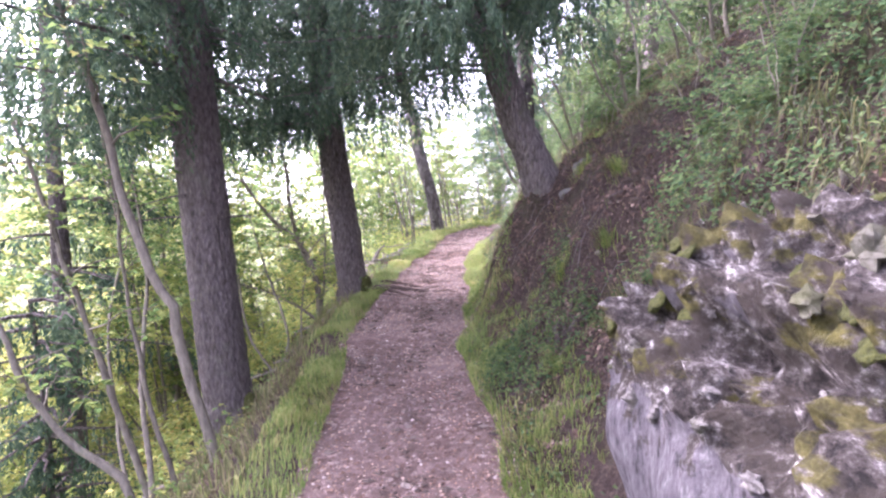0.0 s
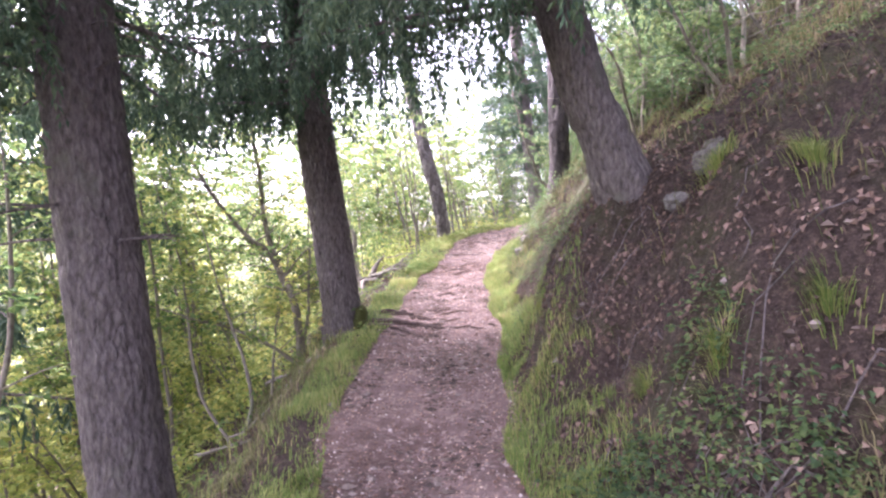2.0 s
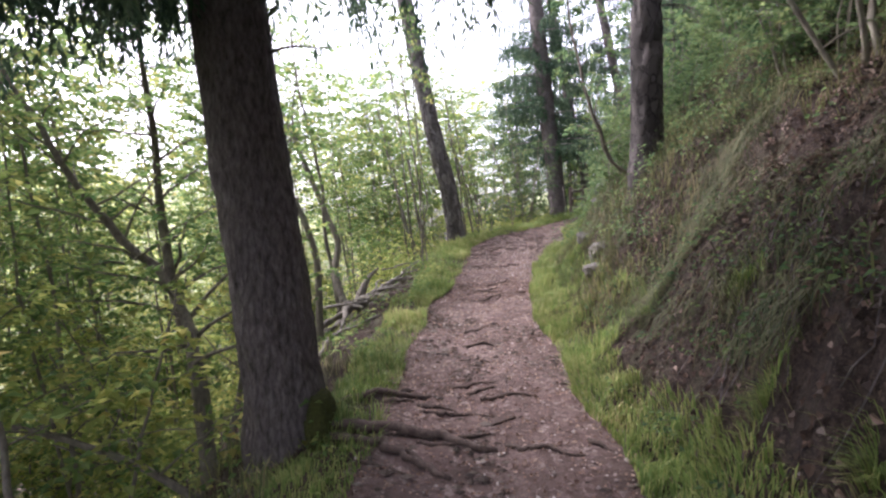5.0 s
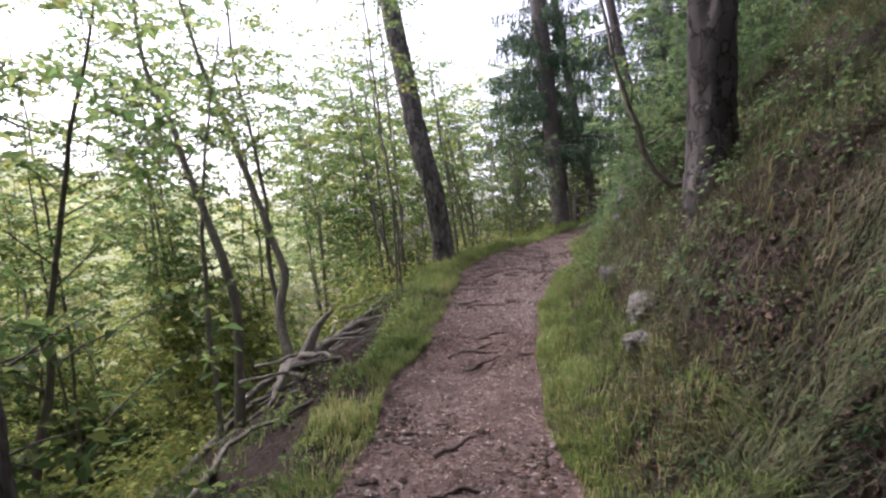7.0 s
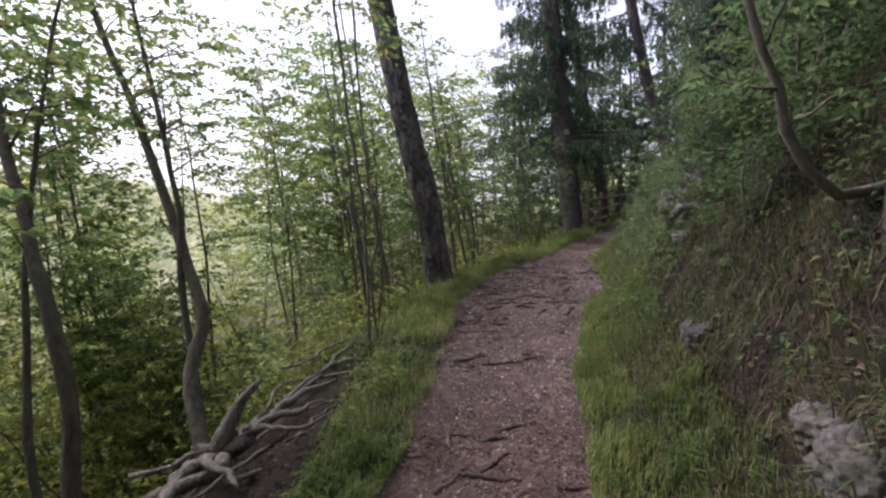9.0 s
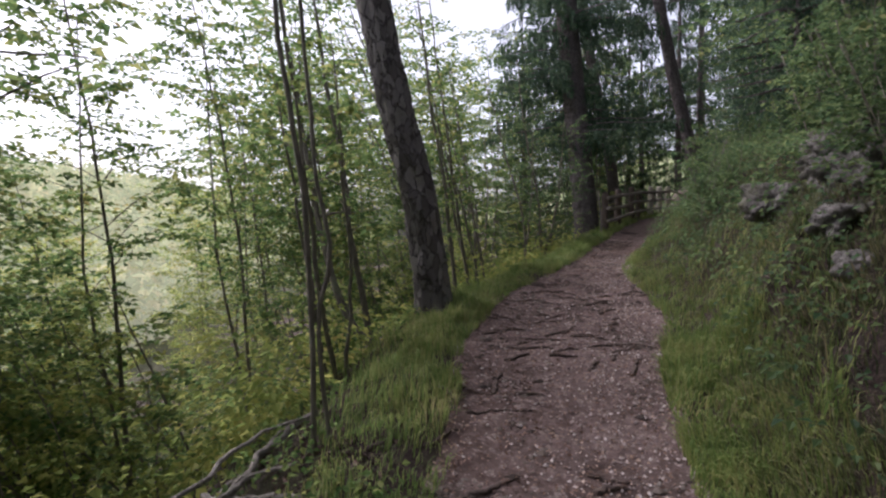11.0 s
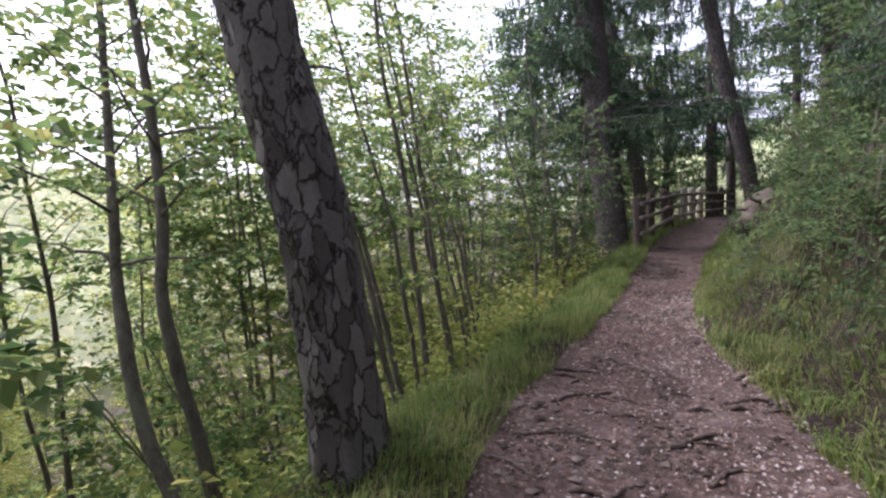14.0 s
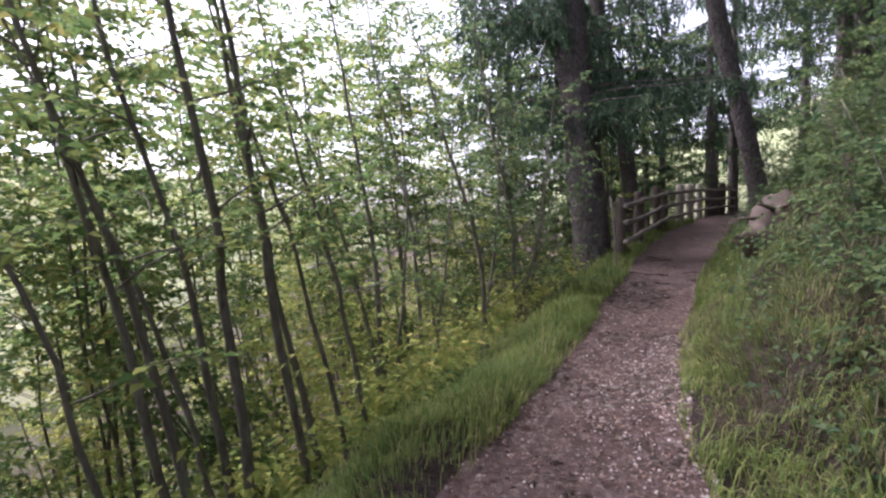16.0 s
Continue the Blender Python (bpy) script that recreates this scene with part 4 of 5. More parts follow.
for k, (x, y) in enumerate([(2.5, 6.6), (3.0, 5.4), (2.2, 8.2), (3.6, 7.4)]):
    z = ground_at(x, y)
    sapling("bare_thicket", [([(x, y, z), (x - 0.3, y - 0.2, z + 0.9), (x - 0.9, y - 0.2, z + 1.6), (x - 1.7, y - 0.3, z + 1.9)], 0.022, 0.005), ([(x + 0.1, y, z), (x + 0.2, y + 0.3, z + 1.2), (x - 0.2, y + 0.4, z + 2.6)], 0.025, 0.006), ([(x, y + 0.1, z), (x - 0.5, y + 0.3, z + 1.0), (x - 0.7, y + 0.3, z + 2.2)], 0.02, 0.005)], "tangle of bare twigs on the upper bank", M_LEAF_DARK, 301 + k, 14, 0.9, 0.2, category="shrub", per_twig=3, twigs=2)

# ---- filling woods: built once, then copied ----
def stock(name, label, leafmat, seed, h, lean, stems, n_branch, reach, leaf, start=0.2, per_twig=9, twigs=4):
    g = np.random.default_rng(seed)
    made = []
    for k in range(stems):
        a = g.random() * 6.283 if lean < 0.95 else np.pi + g.uniform(-1.1, 1.1)
        sp = lean * g.uniform(0.4, 1.2)
        top = np.array([np.cos(a) * sp, np.sin(a) * sp, h * g.uniform(0.75, 1.05)])
        f = np.array([np.cos(a), np.sin(a), 0]) * 0.08
        mid = top * 0.5 + np.array([g.normal(0, 0.12), g.normal(0, 0.12), 0])
        r = (0.0065 if h < 5 else 0.0036) * h * g.uniform(0.7, 1.1)
        made.append(([f, f + (mid - f) * 0.5, mid, top], r, 0.006))
    return sapling(name, made, label, leafmat, seed, n_branch, reach, start, leaf=leaf, per_twig=per_twig, twigs=twigs, base=(0, 0, 0), sides=7)


def settle_copy(ob, x, y, turn, size, first):
    m = Matrix.Translation((x, y, ground_at(x, y) - 0.03)) @ Matrix.Rotation(turn, 4, "Z")
    if first:
        ob.matrix_basis = m @ Matrix.Scale(size, 4)
        return ob
    c = copy_thing(ob, m)
    c.scale = (size, size, size)
    return c


def scatter(ob, spots, seed, group, swing=3.14):
    g = np.random.default_rng(seed)
    tagged(ob, group=group)
    for k, (x, y, s) in enumerate(spots[1:] + spots[:1]):
        settle_copy(ob, x, y, g.uniform(-swing, swing), s, k == len(spots) - 1)


def band(side, count, near, far, y0, y1, seed, s0=0.8, s1=1.2, keep=None):
    """Spots on one side of the path, between two distances from its edge."""
    g = np.random.default_rng(seed)
    out = []
    while len(out) < count:
        y = g.uniform(y0, y1)
        d = near + (far - near) * g.random() ** 1.4
        x = float(along("l", y)) - d if side < 0 else float(along("r", y)) + d
        if (keep is None or keep(x, y)) and all((x - a) ** 2 + (y - b) ** 2 > 0.3 for a, b, _ in out):
            out.append((x, y, g.uniform(s0, s1)))
    return out


def low(x, y):
    """Keeps the stump and the big stems by the verge free of bushes."""
    e = float(along("l", y)) - x
    return (x + 1.9) ** 2 + (y - 12.2) ** 2 > 3.2 and (e > (3.3 if y < 8 else 2.6) or y > 21)


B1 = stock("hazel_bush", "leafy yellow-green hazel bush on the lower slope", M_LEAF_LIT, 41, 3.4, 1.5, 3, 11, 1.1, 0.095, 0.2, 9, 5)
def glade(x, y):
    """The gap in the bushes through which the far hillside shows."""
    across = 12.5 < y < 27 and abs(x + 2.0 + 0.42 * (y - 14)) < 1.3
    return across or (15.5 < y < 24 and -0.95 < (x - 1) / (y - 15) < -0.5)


# the y -8 to 1 band is unseen, added behind the start against open light
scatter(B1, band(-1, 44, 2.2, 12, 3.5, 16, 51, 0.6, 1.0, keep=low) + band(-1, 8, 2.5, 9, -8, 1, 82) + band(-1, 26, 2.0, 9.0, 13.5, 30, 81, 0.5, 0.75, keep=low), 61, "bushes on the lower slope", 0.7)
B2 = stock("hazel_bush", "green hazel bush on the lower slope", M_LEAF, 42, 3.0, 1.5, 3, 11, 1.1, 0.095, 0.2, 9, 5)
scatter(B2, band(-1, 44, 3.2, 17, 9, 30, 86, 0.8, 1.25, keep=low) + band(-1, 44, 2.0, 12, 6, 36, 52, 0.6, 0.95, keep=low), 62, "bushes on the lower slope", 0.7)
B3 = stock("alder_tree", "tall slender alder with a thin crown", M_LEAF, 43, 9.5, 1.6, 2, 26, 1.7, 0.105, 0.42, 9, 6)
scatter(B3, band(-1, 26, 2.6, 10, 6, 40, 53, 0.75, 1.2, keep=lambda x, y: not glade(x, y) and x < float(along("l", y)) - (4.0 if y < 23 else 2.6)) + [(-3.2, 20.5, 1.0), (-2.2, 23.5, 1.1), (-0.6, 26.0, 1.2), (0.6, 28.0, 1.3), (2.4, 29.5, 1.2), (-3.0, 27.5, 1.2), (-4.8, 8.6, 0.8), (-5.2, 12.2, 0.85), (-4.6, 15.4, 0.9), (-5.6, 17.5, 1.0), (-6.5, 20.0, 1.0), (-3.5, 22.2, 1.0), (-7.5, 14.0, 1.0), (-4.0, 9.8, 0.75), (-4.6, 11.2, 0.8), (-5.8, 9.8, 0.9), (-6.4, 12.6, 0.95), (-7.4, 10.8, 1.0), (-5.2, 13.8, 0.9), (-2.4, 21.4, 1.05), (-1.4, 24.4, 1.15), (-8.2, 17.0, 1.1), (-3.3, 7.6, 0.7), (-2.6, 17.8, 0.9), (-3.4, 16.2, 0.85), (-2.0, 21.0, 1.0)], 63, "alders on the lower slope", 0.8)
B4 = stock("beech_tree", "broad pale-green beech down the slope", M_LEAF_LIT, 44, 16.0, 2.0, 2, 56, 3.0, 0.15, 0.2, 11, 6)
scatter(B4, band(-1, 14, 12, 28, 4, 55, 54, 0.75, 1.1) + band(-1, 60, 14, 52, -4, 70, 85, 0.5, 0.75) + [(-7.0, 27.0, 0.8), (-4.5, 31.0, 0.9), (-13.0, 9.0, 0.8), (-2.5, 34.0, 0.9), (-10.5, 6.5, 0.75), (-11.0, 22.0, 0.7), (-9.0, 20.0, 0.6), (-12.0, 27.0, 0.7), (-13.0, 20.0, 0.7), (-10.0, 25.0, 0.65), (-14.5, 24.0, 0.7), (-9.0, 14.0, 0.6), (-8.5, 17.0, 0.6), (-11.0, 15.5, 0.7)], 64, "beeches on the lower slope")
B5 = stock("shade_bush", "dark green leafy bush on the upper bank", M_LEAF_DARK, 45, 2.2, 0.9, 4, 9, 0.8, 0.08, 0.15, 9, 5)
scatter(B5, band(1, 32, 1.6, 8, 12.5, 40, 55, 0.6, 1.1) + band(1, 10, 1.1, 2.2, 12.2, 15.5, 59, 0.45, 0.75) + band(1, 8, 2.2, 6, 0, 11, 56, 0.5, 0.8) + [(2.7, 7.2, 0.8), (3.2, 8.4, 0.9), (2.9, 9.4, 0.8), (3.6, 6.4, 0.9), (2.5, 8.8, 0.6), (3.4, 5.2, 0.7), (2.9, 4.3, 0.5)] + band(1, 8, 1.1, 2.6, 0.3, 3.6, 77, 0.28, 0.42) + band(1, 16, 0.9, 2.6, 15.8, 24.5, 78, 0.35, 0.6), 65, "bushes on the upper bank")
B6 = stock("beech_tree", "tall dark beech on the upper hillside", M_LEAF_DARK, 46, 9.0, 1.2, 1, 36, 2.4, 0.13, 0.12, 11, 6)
# bands ending at y 1 and -1 are unseen, added to block light from behind
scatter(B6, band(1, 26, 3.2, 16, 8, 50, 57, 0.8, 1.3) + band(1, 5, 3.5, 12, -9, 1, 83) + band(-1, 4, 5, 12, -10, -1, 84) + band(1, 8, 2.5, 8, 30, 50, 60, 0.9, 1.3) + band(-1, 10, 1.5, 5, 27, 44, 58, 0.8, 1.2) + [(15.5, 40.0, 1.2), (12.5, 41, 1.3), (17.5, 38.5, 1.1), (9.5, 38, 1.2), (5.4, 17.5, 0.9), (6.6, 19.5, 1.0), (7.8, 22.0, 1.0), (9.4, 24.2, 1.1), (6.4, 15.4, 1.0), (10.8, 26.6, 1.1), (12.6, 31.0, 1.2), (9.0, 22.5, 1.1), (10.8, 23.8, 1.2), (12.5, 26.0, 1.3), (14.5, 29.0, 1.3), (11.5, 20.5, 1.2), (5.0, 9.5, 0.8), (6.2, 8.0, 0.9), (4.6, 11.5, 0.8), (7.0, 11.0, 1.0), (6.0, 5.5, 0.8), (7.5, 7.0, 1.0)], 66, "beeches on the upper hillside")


def stock_spruce(name, label, h, r, z_from, reach, count, seed, density, spacing, needle, hang):
    ob = thing(name, (0, 0, 0), label, "tree")
    line = resample([(0, 0, -0.4), (0.05, 0, h * 0.5), (0, 0.05, h)], 24)
    rad = np.linspace(r, 0.02, 24)
    bb = Buf()
    tube(bb, line, rad, 14, 0.08, seed)
    part("trunk", bb, M_SPRUCE_BARK, ob, "", True)
    spruce_boughs(ob, line, rad, z_from, h, count, reach, seed, spacing=spacing, needle=needle, density=density, hang=hang, joined=True)
    return ob


S1 = stock_spruce("spruce_tree", "tall dark spruce in the closed wood", 13, 0.2, 3.2, 2.4, 46, 71, 16, 0.14, 0.075, 0.4)
scatter(S1, band(1, 8, 6, 16, 20, 44, 72, 0.8, 1.2) + band(-1, 6, 2.0, 7, 28, 44, 73, 0.8, 1.2) + [(-5.6, 7.4, 0.9), (-7.5, 4.0, 1.0), (3.6, 9.6, 0.9), (5.2, 6.5, 1.0), (5.6, 13.2, 1.0), (11.5, 34.5, 1.0), (13.8, 37.0, 1.1), (10.0, 36.8, 1.0), (15.2, 34.8, 1.1), (7.4, 36.0, 1.0), (10.2, 26.2, 1.0), (12.2, 29.2, 1.1), (14.6, 32.0, 1.1), (9.6, 20.6, 1.0), (8.0, 18.0, 0.9)], 74, "spruces in the closed wood")
S3 = stock_spruce("young_spruce", "bushy young spruce on the upper bank", 3.2, 0.05, 0.3, 0.95, 46, 75, 16, 0.07, 0.04, 0.22)
scatter(S3, [(4.3, 16.9, 1.0), (5.4, 18.6, 1.0), (6.6, 20.4, 0.9), (3.9, 14.4, 0.8), (-4.6, 5.6, 1.0)], 76, "young spruces on the upper bank")


# ---- rocks ----
def boulder(name, centre, radii, label, seed, turn=0.0, boxy=2.6, rough=0.16, rings=64, sectors=96, tilt=0.0, fine=1.0, pit=0.0):
    th, ph = np.meshgrid(np.linspace(0.02, np.pi - 0.02, rings), np.linspace(0, 2 * np.pi, sectors, endpoint=False), indexing="ij")
    d = np.stack([np.sin(th) * np.cos(ph), np.sin(th) * np.sin(ph), np.cos(th)], -1)
    r = (np.abs(d) ** boxy).sum(-1) ** (-1 / boxy)
    p = d * r[..., None] * np.array(radii)
    q = p * fine
    crag = 0.55 * fbm(q[..., 0] * 1.6, q[..., 1] * 1.6, q[..., 2] * 1.6, 4, seed)
    crag = crag + 0.55 * (0.5 - np.abs(fbm(q[..., 0] * 3.1, q[..., 1] * 3.1, q[..., 2] * 3.1, 3, seed + 9)))
    if pit:
        crag = crag - pit * np.clip(vnoise(q[..., 0] * 6, q[..., 1] * 6, q[..., 2] * 6, seed + 5) - 0.15, 0, 1)
    p = p * (1 + rough * crag[..., None])
    m = np.array(Matrix.Rotation(turn, 3, "Z") @ Matrix.Rotation(tilt, 3, "Y"))
    p = p @ m.T + np.array(centre)
    n, s = th.shape
    i, j = np.meshgrid(np.arange(n - 1), np.arange(s), indexing="ij")
    k = (j + 1) % s
    quads = np.stack([i * s + j, (i + 1) * s + j, (i + 1) * s + k, i * s + k], -1).reshape(-1, 4)
    bb = Buf()
    j = np.arange(s)
    k = (j + 1) % s
    bb.add(np.vstack([p.reshape(-1, 3), p[0].mean(0), p[-1].mean(0)]), [quads, np.stack([np.full(s, n * s), j, k], 1), np.stack([np.full(s, n * s + 1), (n - 1) * s + k, (n - 1) * s + j], 1)])
    return whole(name, bb, M_ROCK, label, "rock", "", True, centre)


def outcrop():
    """A rock face beside the path, upright below and crumbling back above."""
    ring = resample([(0.86, 0, -0.4), (0.80, 0, 0.1), (0.78, 0, 0.5), (0.80, 0, 0.92), (0.86, 0, 1.15), (0.96, 0, 1.4), (1.14, 0, 1.52), (1.5, 0, 1.6), (2.0, 0, 1.66), (2.6, 0, 1.7), (3.0, 0, 1.0), (2.6, 0, -0.4), (1.6, 0, -0.5), (0.9, 0, -0.42)], 170)
    ys = np.linspace(-2.2, 2.72, 240)
    t = np.clip((2.72 - ys) / 0.42, 0, 1) ** 0.42
    mid = np.array([2.0, 0.4])
    x = mid[0] + (ring[None, :, 0] - mid[0]) * (0.3 + 0.7 * t[:, None])
    z = mid[1] + (ring[None, :, 2] - mid[1]) * (0.35 + 0.65 * t[:, None])
    y = np.repeat(ys[:, None], 170, 1)
    loose = np.clip((z - 0.85) / 0.3, 0.0, 1.0)
    n = unit(np.stack([x - 1.9, 0 * x, (z - 0.5) * 0.9], -1))
    bulge = 0.07 * fbm(x * 1.4, y * 1.4, z * 1.4, 3, 3)
    slab = 0.02 * fbm(x * 5, y * 5, z * 3, 3, 8)
    crag = 0.22 * (0.35 - np.abs(fbm(x * 3.2, y * 3.2, z * 3.2, 4, 12))) - 0.16 * np.clip(vnoise(x * 8, y * 8, z * 8, 15), 0, 1) + 0.08 * vnoise(x * 17, y * 17, z * 17, 19)
    off = bulge + slab + 1.4 * loose * crag - (1 - loose) * 0.02 * np.clip(vnoise(x * 14, y * 14, z * 5, 23) - 0.3, 0, 1)
    p = np.stack([x, y, z], -1) + n * off[..., None]
    m, s = x.shape
    i, j = np.meshgrid(np.arange(m - 1), np.arange(s), indexing="ij")
    k = (j + 1) % s
    quads = np.stack([i * s + j, (i + 1) * s + j, (i + 1) * s + k, i * s + k], -1).reshape(-1, 4)
    bb = Buf()
    jj = np.arange(s)
    kk = (jj + 1) % s
    bb.add(np.vstack([p.reshape(-1, 3), p[0].mean(0), p[-1].mean(0)]), [quads, np.stack([np.full(s, m * s), jj, kk], 1), np.stack([np.full(s, m * s + 1), (m - 1) * s + kk, (m - 1) * s + jj], 1)])
    rock = whole("rock_outcrop", bb, M_ROCK, "grey limestone face with a crumbling mossy top", "rock", "", True, (1.5, 0.5, 0.2))

    g = np.random.default_rng(91)
    for k in range(26):
        i, j = int(g.integers(110, 236)), int(g.integers(32, 56))
        r = g.uniform(0.03, 0.06)
        th, ph = np.meshgrid(np.linspace(0.05, 3.09, 12), np.linspace(0, 2 * np.pi, 18, endpoint=False), indexing="ij")
        d = np.stack([np.sin(th) * np.cos(ph), np.sin(th) * np.sin(ph), np.cos(th)], -1)
        d = d * (1 + 0.35 * fbm(d[..., 0] * 2.5, d[..., 1] * 2.5, d[..., 2] * 2.5, 3, 92 + k))[..., None]
        d = d - 0.72 * (d @ n[i, j])[..., None] * n[i, j]
        a, c = np.meshgrid(np.arange(11), np.arange(18), indexing="ij")
        e = (c + 1) % 18
        mb = Buf()
        mb.add((p[i, j] + d * r).reshape(-1, 3), [np.stack([a * 18 + c, (a + 1) * 18 + c, (a + 1) * 18 + e, a * 18 + e], -1).reshape(-1, 4)])
        part("moss", mb, M_MOSS, rock, "olive-green moss cushion", True)
    for k in range(90):
        i, j = int(g.integers(110, 238)), int(g.integers(29, 54))
        r = 0.012 + 0.035 * g.random() ** 2
        th, ph = np.meshgrid(np.linspace(0.05, 3.09, 7), np.linspace(0, 2 * np.pi, 9, endpoint=False), indexing="ij")
        d = np.stack([np.sin(th) * np.cos(ph), np.sin(th) * np.sin(ph), np.cos(th)], -1)
        d = d * (1 + 0.6 * vnoise(d[..., 0] * 2.2, d[..., 1] * 2.2, d[..., 2] * 2.2, 192 + k))[..., None] * g.uniform(0.6, 1.3, 3)
        a, c = np.meshgrid(np.arange(6), np.arange(9), indexing="ij")
        e = (c + 1) % 9
        mb = Buf()
        mb.add((p[i, j] + d * r).reshape(-1, 3), [np.stack([a * 9 + c, (a + 1) * 9 + c, (a + 1) * 9 + e, a * 9 + e], -1).reshape(-1, 4)])
        part("stone", mb, M_BLOCK, rock, "loose pale limestone fragment")


for k, (x, y, s, dz) in enumerate([(1.20, 10.35, 0.12, 0.0), (1.05, 10.1, 0.08, 0.0), (1.28, 10.65, 0.09, 0.02), (3.15, 15.6, 0.20, 0.05), (3.45, 15.2, 0.24, 0.02), (3.5, 14.8, 0.17, 0.0), (2.4, 13.9, 0.12, 0.0), (2.15, 13.5, 0.09, 0.0), (1.32, 5.25, 0.07, 0.0), (1.45, 5.05, 0.09, 0.0), (1.6, 5.3, 0.06, 0.0), (1.5, 11.9, 0.10, -0.03), (2.75, 14.1, 0.2, 0.02), (3.0, 14.45, 0.24, 0.05)]):
    block = boulder("stone", (x, y, ground_at(x, y) + dz), (s, s * 1.25, s * 0.85), "limestone block sticking out of the bank", 40 + k, k * 1.3, 3.2, 0.5, 40, 56, 0.2 * (k % 3 - 1), 7.0, 0.6)
    block.data.materials[0] = M_BLOCK


M_MOSS, nt, b = shader("cushion_moss", 0.95)
n1 = tex(nt, "ShaderNodeTexNoise", coords(nt), 60.0, 6.0, 0.7)
nt.links.new(ramp(nt, n1.outputs["Fac"], [(0.3, (0.02, 0.026, 0.007)), (0.7, (0.085, 0.09, 0.022))]), b.inputs["Base Color"])
bump(nt, b, n1.outputs["Fac"], 1.0, 0.03)
for k, (x, y, dz, r) in enumerate([(-1.24, 7.9, -0.02, (0.10, 0.17, 0.22)), (-2.05, 5.1, -0.02, (0.08, 0.14, 0.18))]):
    cushion = boulder("moss_cushion", (x, y, ground_at(x, y) + dz), r, "green moss cushion at the foot of a spruce", 80 + k, 0.4 * k, 2.0, 0.3, 30, 40, 0.0, 6.0)
    cushion.data.materials[0] = M_MOSS
    tagged(cushion, category="moss")

outcrop()


# ---- scattered small growth ----
def spots(n, seed, y0, y1, side, near, far, power=1.0, clump=2.2, cut=-0.1):
    """Ground points beside the path, gathered in clumps."""
    g = np.random.default_rng(seed)
    y = g.uniform(y0, y1, n * 2)
    d = near + (far - near) * g.random(n * 2) ** power
    x = along("l", y) - d if side < 0 else along("r", y) + d
    ok = vnoise(x * clump, y * clump, 0, seed) + g.normal(0, 0.25, n * 2) > cut
    x, y = x[ok][:n], y[ok][:n]
    return np.stack([x, y, height(x, y) - 0.01], 1), g


def open_ground(p):
    """Leaves the rock and the dead stump free."""
    rock = (p[:, 1] < 2.6) & (p[:, 0] < 1.2) & (p[:, 0] > 0.7)
    stump_place = (p[:, 0] + 1.75) ** 2 + (p[:, 1] - 12.1) ** 2 < 1.9
    return p[~(rock | (stump_place & (p[:, 0] < -0.9)))]


def grass(name, sets, material, label):
    bb = Buf()
    for n, seed, y0, y1, side, near, far, power, h0, h1, w, bend, fall in sets:
        p, g = spots(n, seed, y0, y1, side, near, far, power, 2.2, -0.75 if side > 0 and y0 >= 13 else -0.3)
        p = open_ground(p)
        tuft = vnoise(p[:, 0] * 5, p[:, 1] * 5, 0, seed + 3)
        ang = vnoise(p[:, 0] * 3, p[:, 1] * 3, 0, seed + 4) * 3.1 + g.normal(0, 0.7, len(p))
        d = np.stack([np.cos(ang) - fall, np.sin(ang), 0 * ang], 1)
        h = g.uniform(h0, h1, len(p)) * (1 + 0.45 * tuft)
        blades(bb, p, d, h, w * g.uniform(0.6, 1.3, len(p)), np.clip(g.normal(bend, 0.2, len(p)), 0.05, 1.0))
    whole(name, bb, material, label, "grass", "stuff")


def drape(name, sets, material, label):
    """Long thin blades that hang down over a bank."""
    bb = Buf()
    for n, seed, y0, y1, near, far, h0, h1, w in sets:
        p, g = spots(n, seed, y0, y1, 1, near, far, 1.0, 1.5, -0.15)
        m = len(p)
        h = g.uniform(h0, h1, m)[:, None]
        ang = np.pi + vnoise(p[:, 0] * 2.5, p[:, 1] * 2.5, 0, seed + 4) * 1.1 + g.normal(0, 0.35, m)
        d = np.stack([np.cos(ang), np.sin(ang), 0 * ang], 1)
        sd = np.stack([-d[:, 1], d[:, 0], 0 * ang], 1) * (w * g.uniform(0.6, 1.3, m))[:, None]
        upv = np.array([[0.0, 0.0, 1.0]])
        k = g.uniform(0.4, 1.1, m)[:, None]
        a = p + upv * h * 0.30 + d * h * 0.22
        c = p + upv * h * (0.34 - 0.35 * k) + d * h * 0.58
        e = p + upv * h * (0.15 - 0.85 * k) + d * h * 0.80
        v = np.stack([p - sd, p + sd, a + sd, a - sd, c + sd * 0.8, c - sd * 0.8, e], 1)
        i = np.arange(m)[:, None] * 7
        bb.add(v, [i + [0, 1, 2, 3], i + [3, 2, 4, 5], i + [5, 4, 6]])
    whole(name, bb, material, label, "grass", "stuff")


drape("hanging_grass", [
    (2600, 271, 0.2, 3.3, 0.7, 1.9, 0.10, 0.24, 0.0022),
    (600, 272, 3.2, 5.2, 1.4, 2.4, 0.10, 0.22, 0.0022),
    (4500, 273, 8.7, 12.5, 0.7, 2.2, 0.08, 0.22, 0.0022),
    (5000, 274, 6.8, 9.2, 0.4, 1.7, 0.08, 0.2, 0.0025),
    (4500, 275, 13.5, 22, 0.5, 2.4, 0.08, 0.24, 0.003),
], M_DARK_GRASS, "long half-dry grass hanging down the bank")


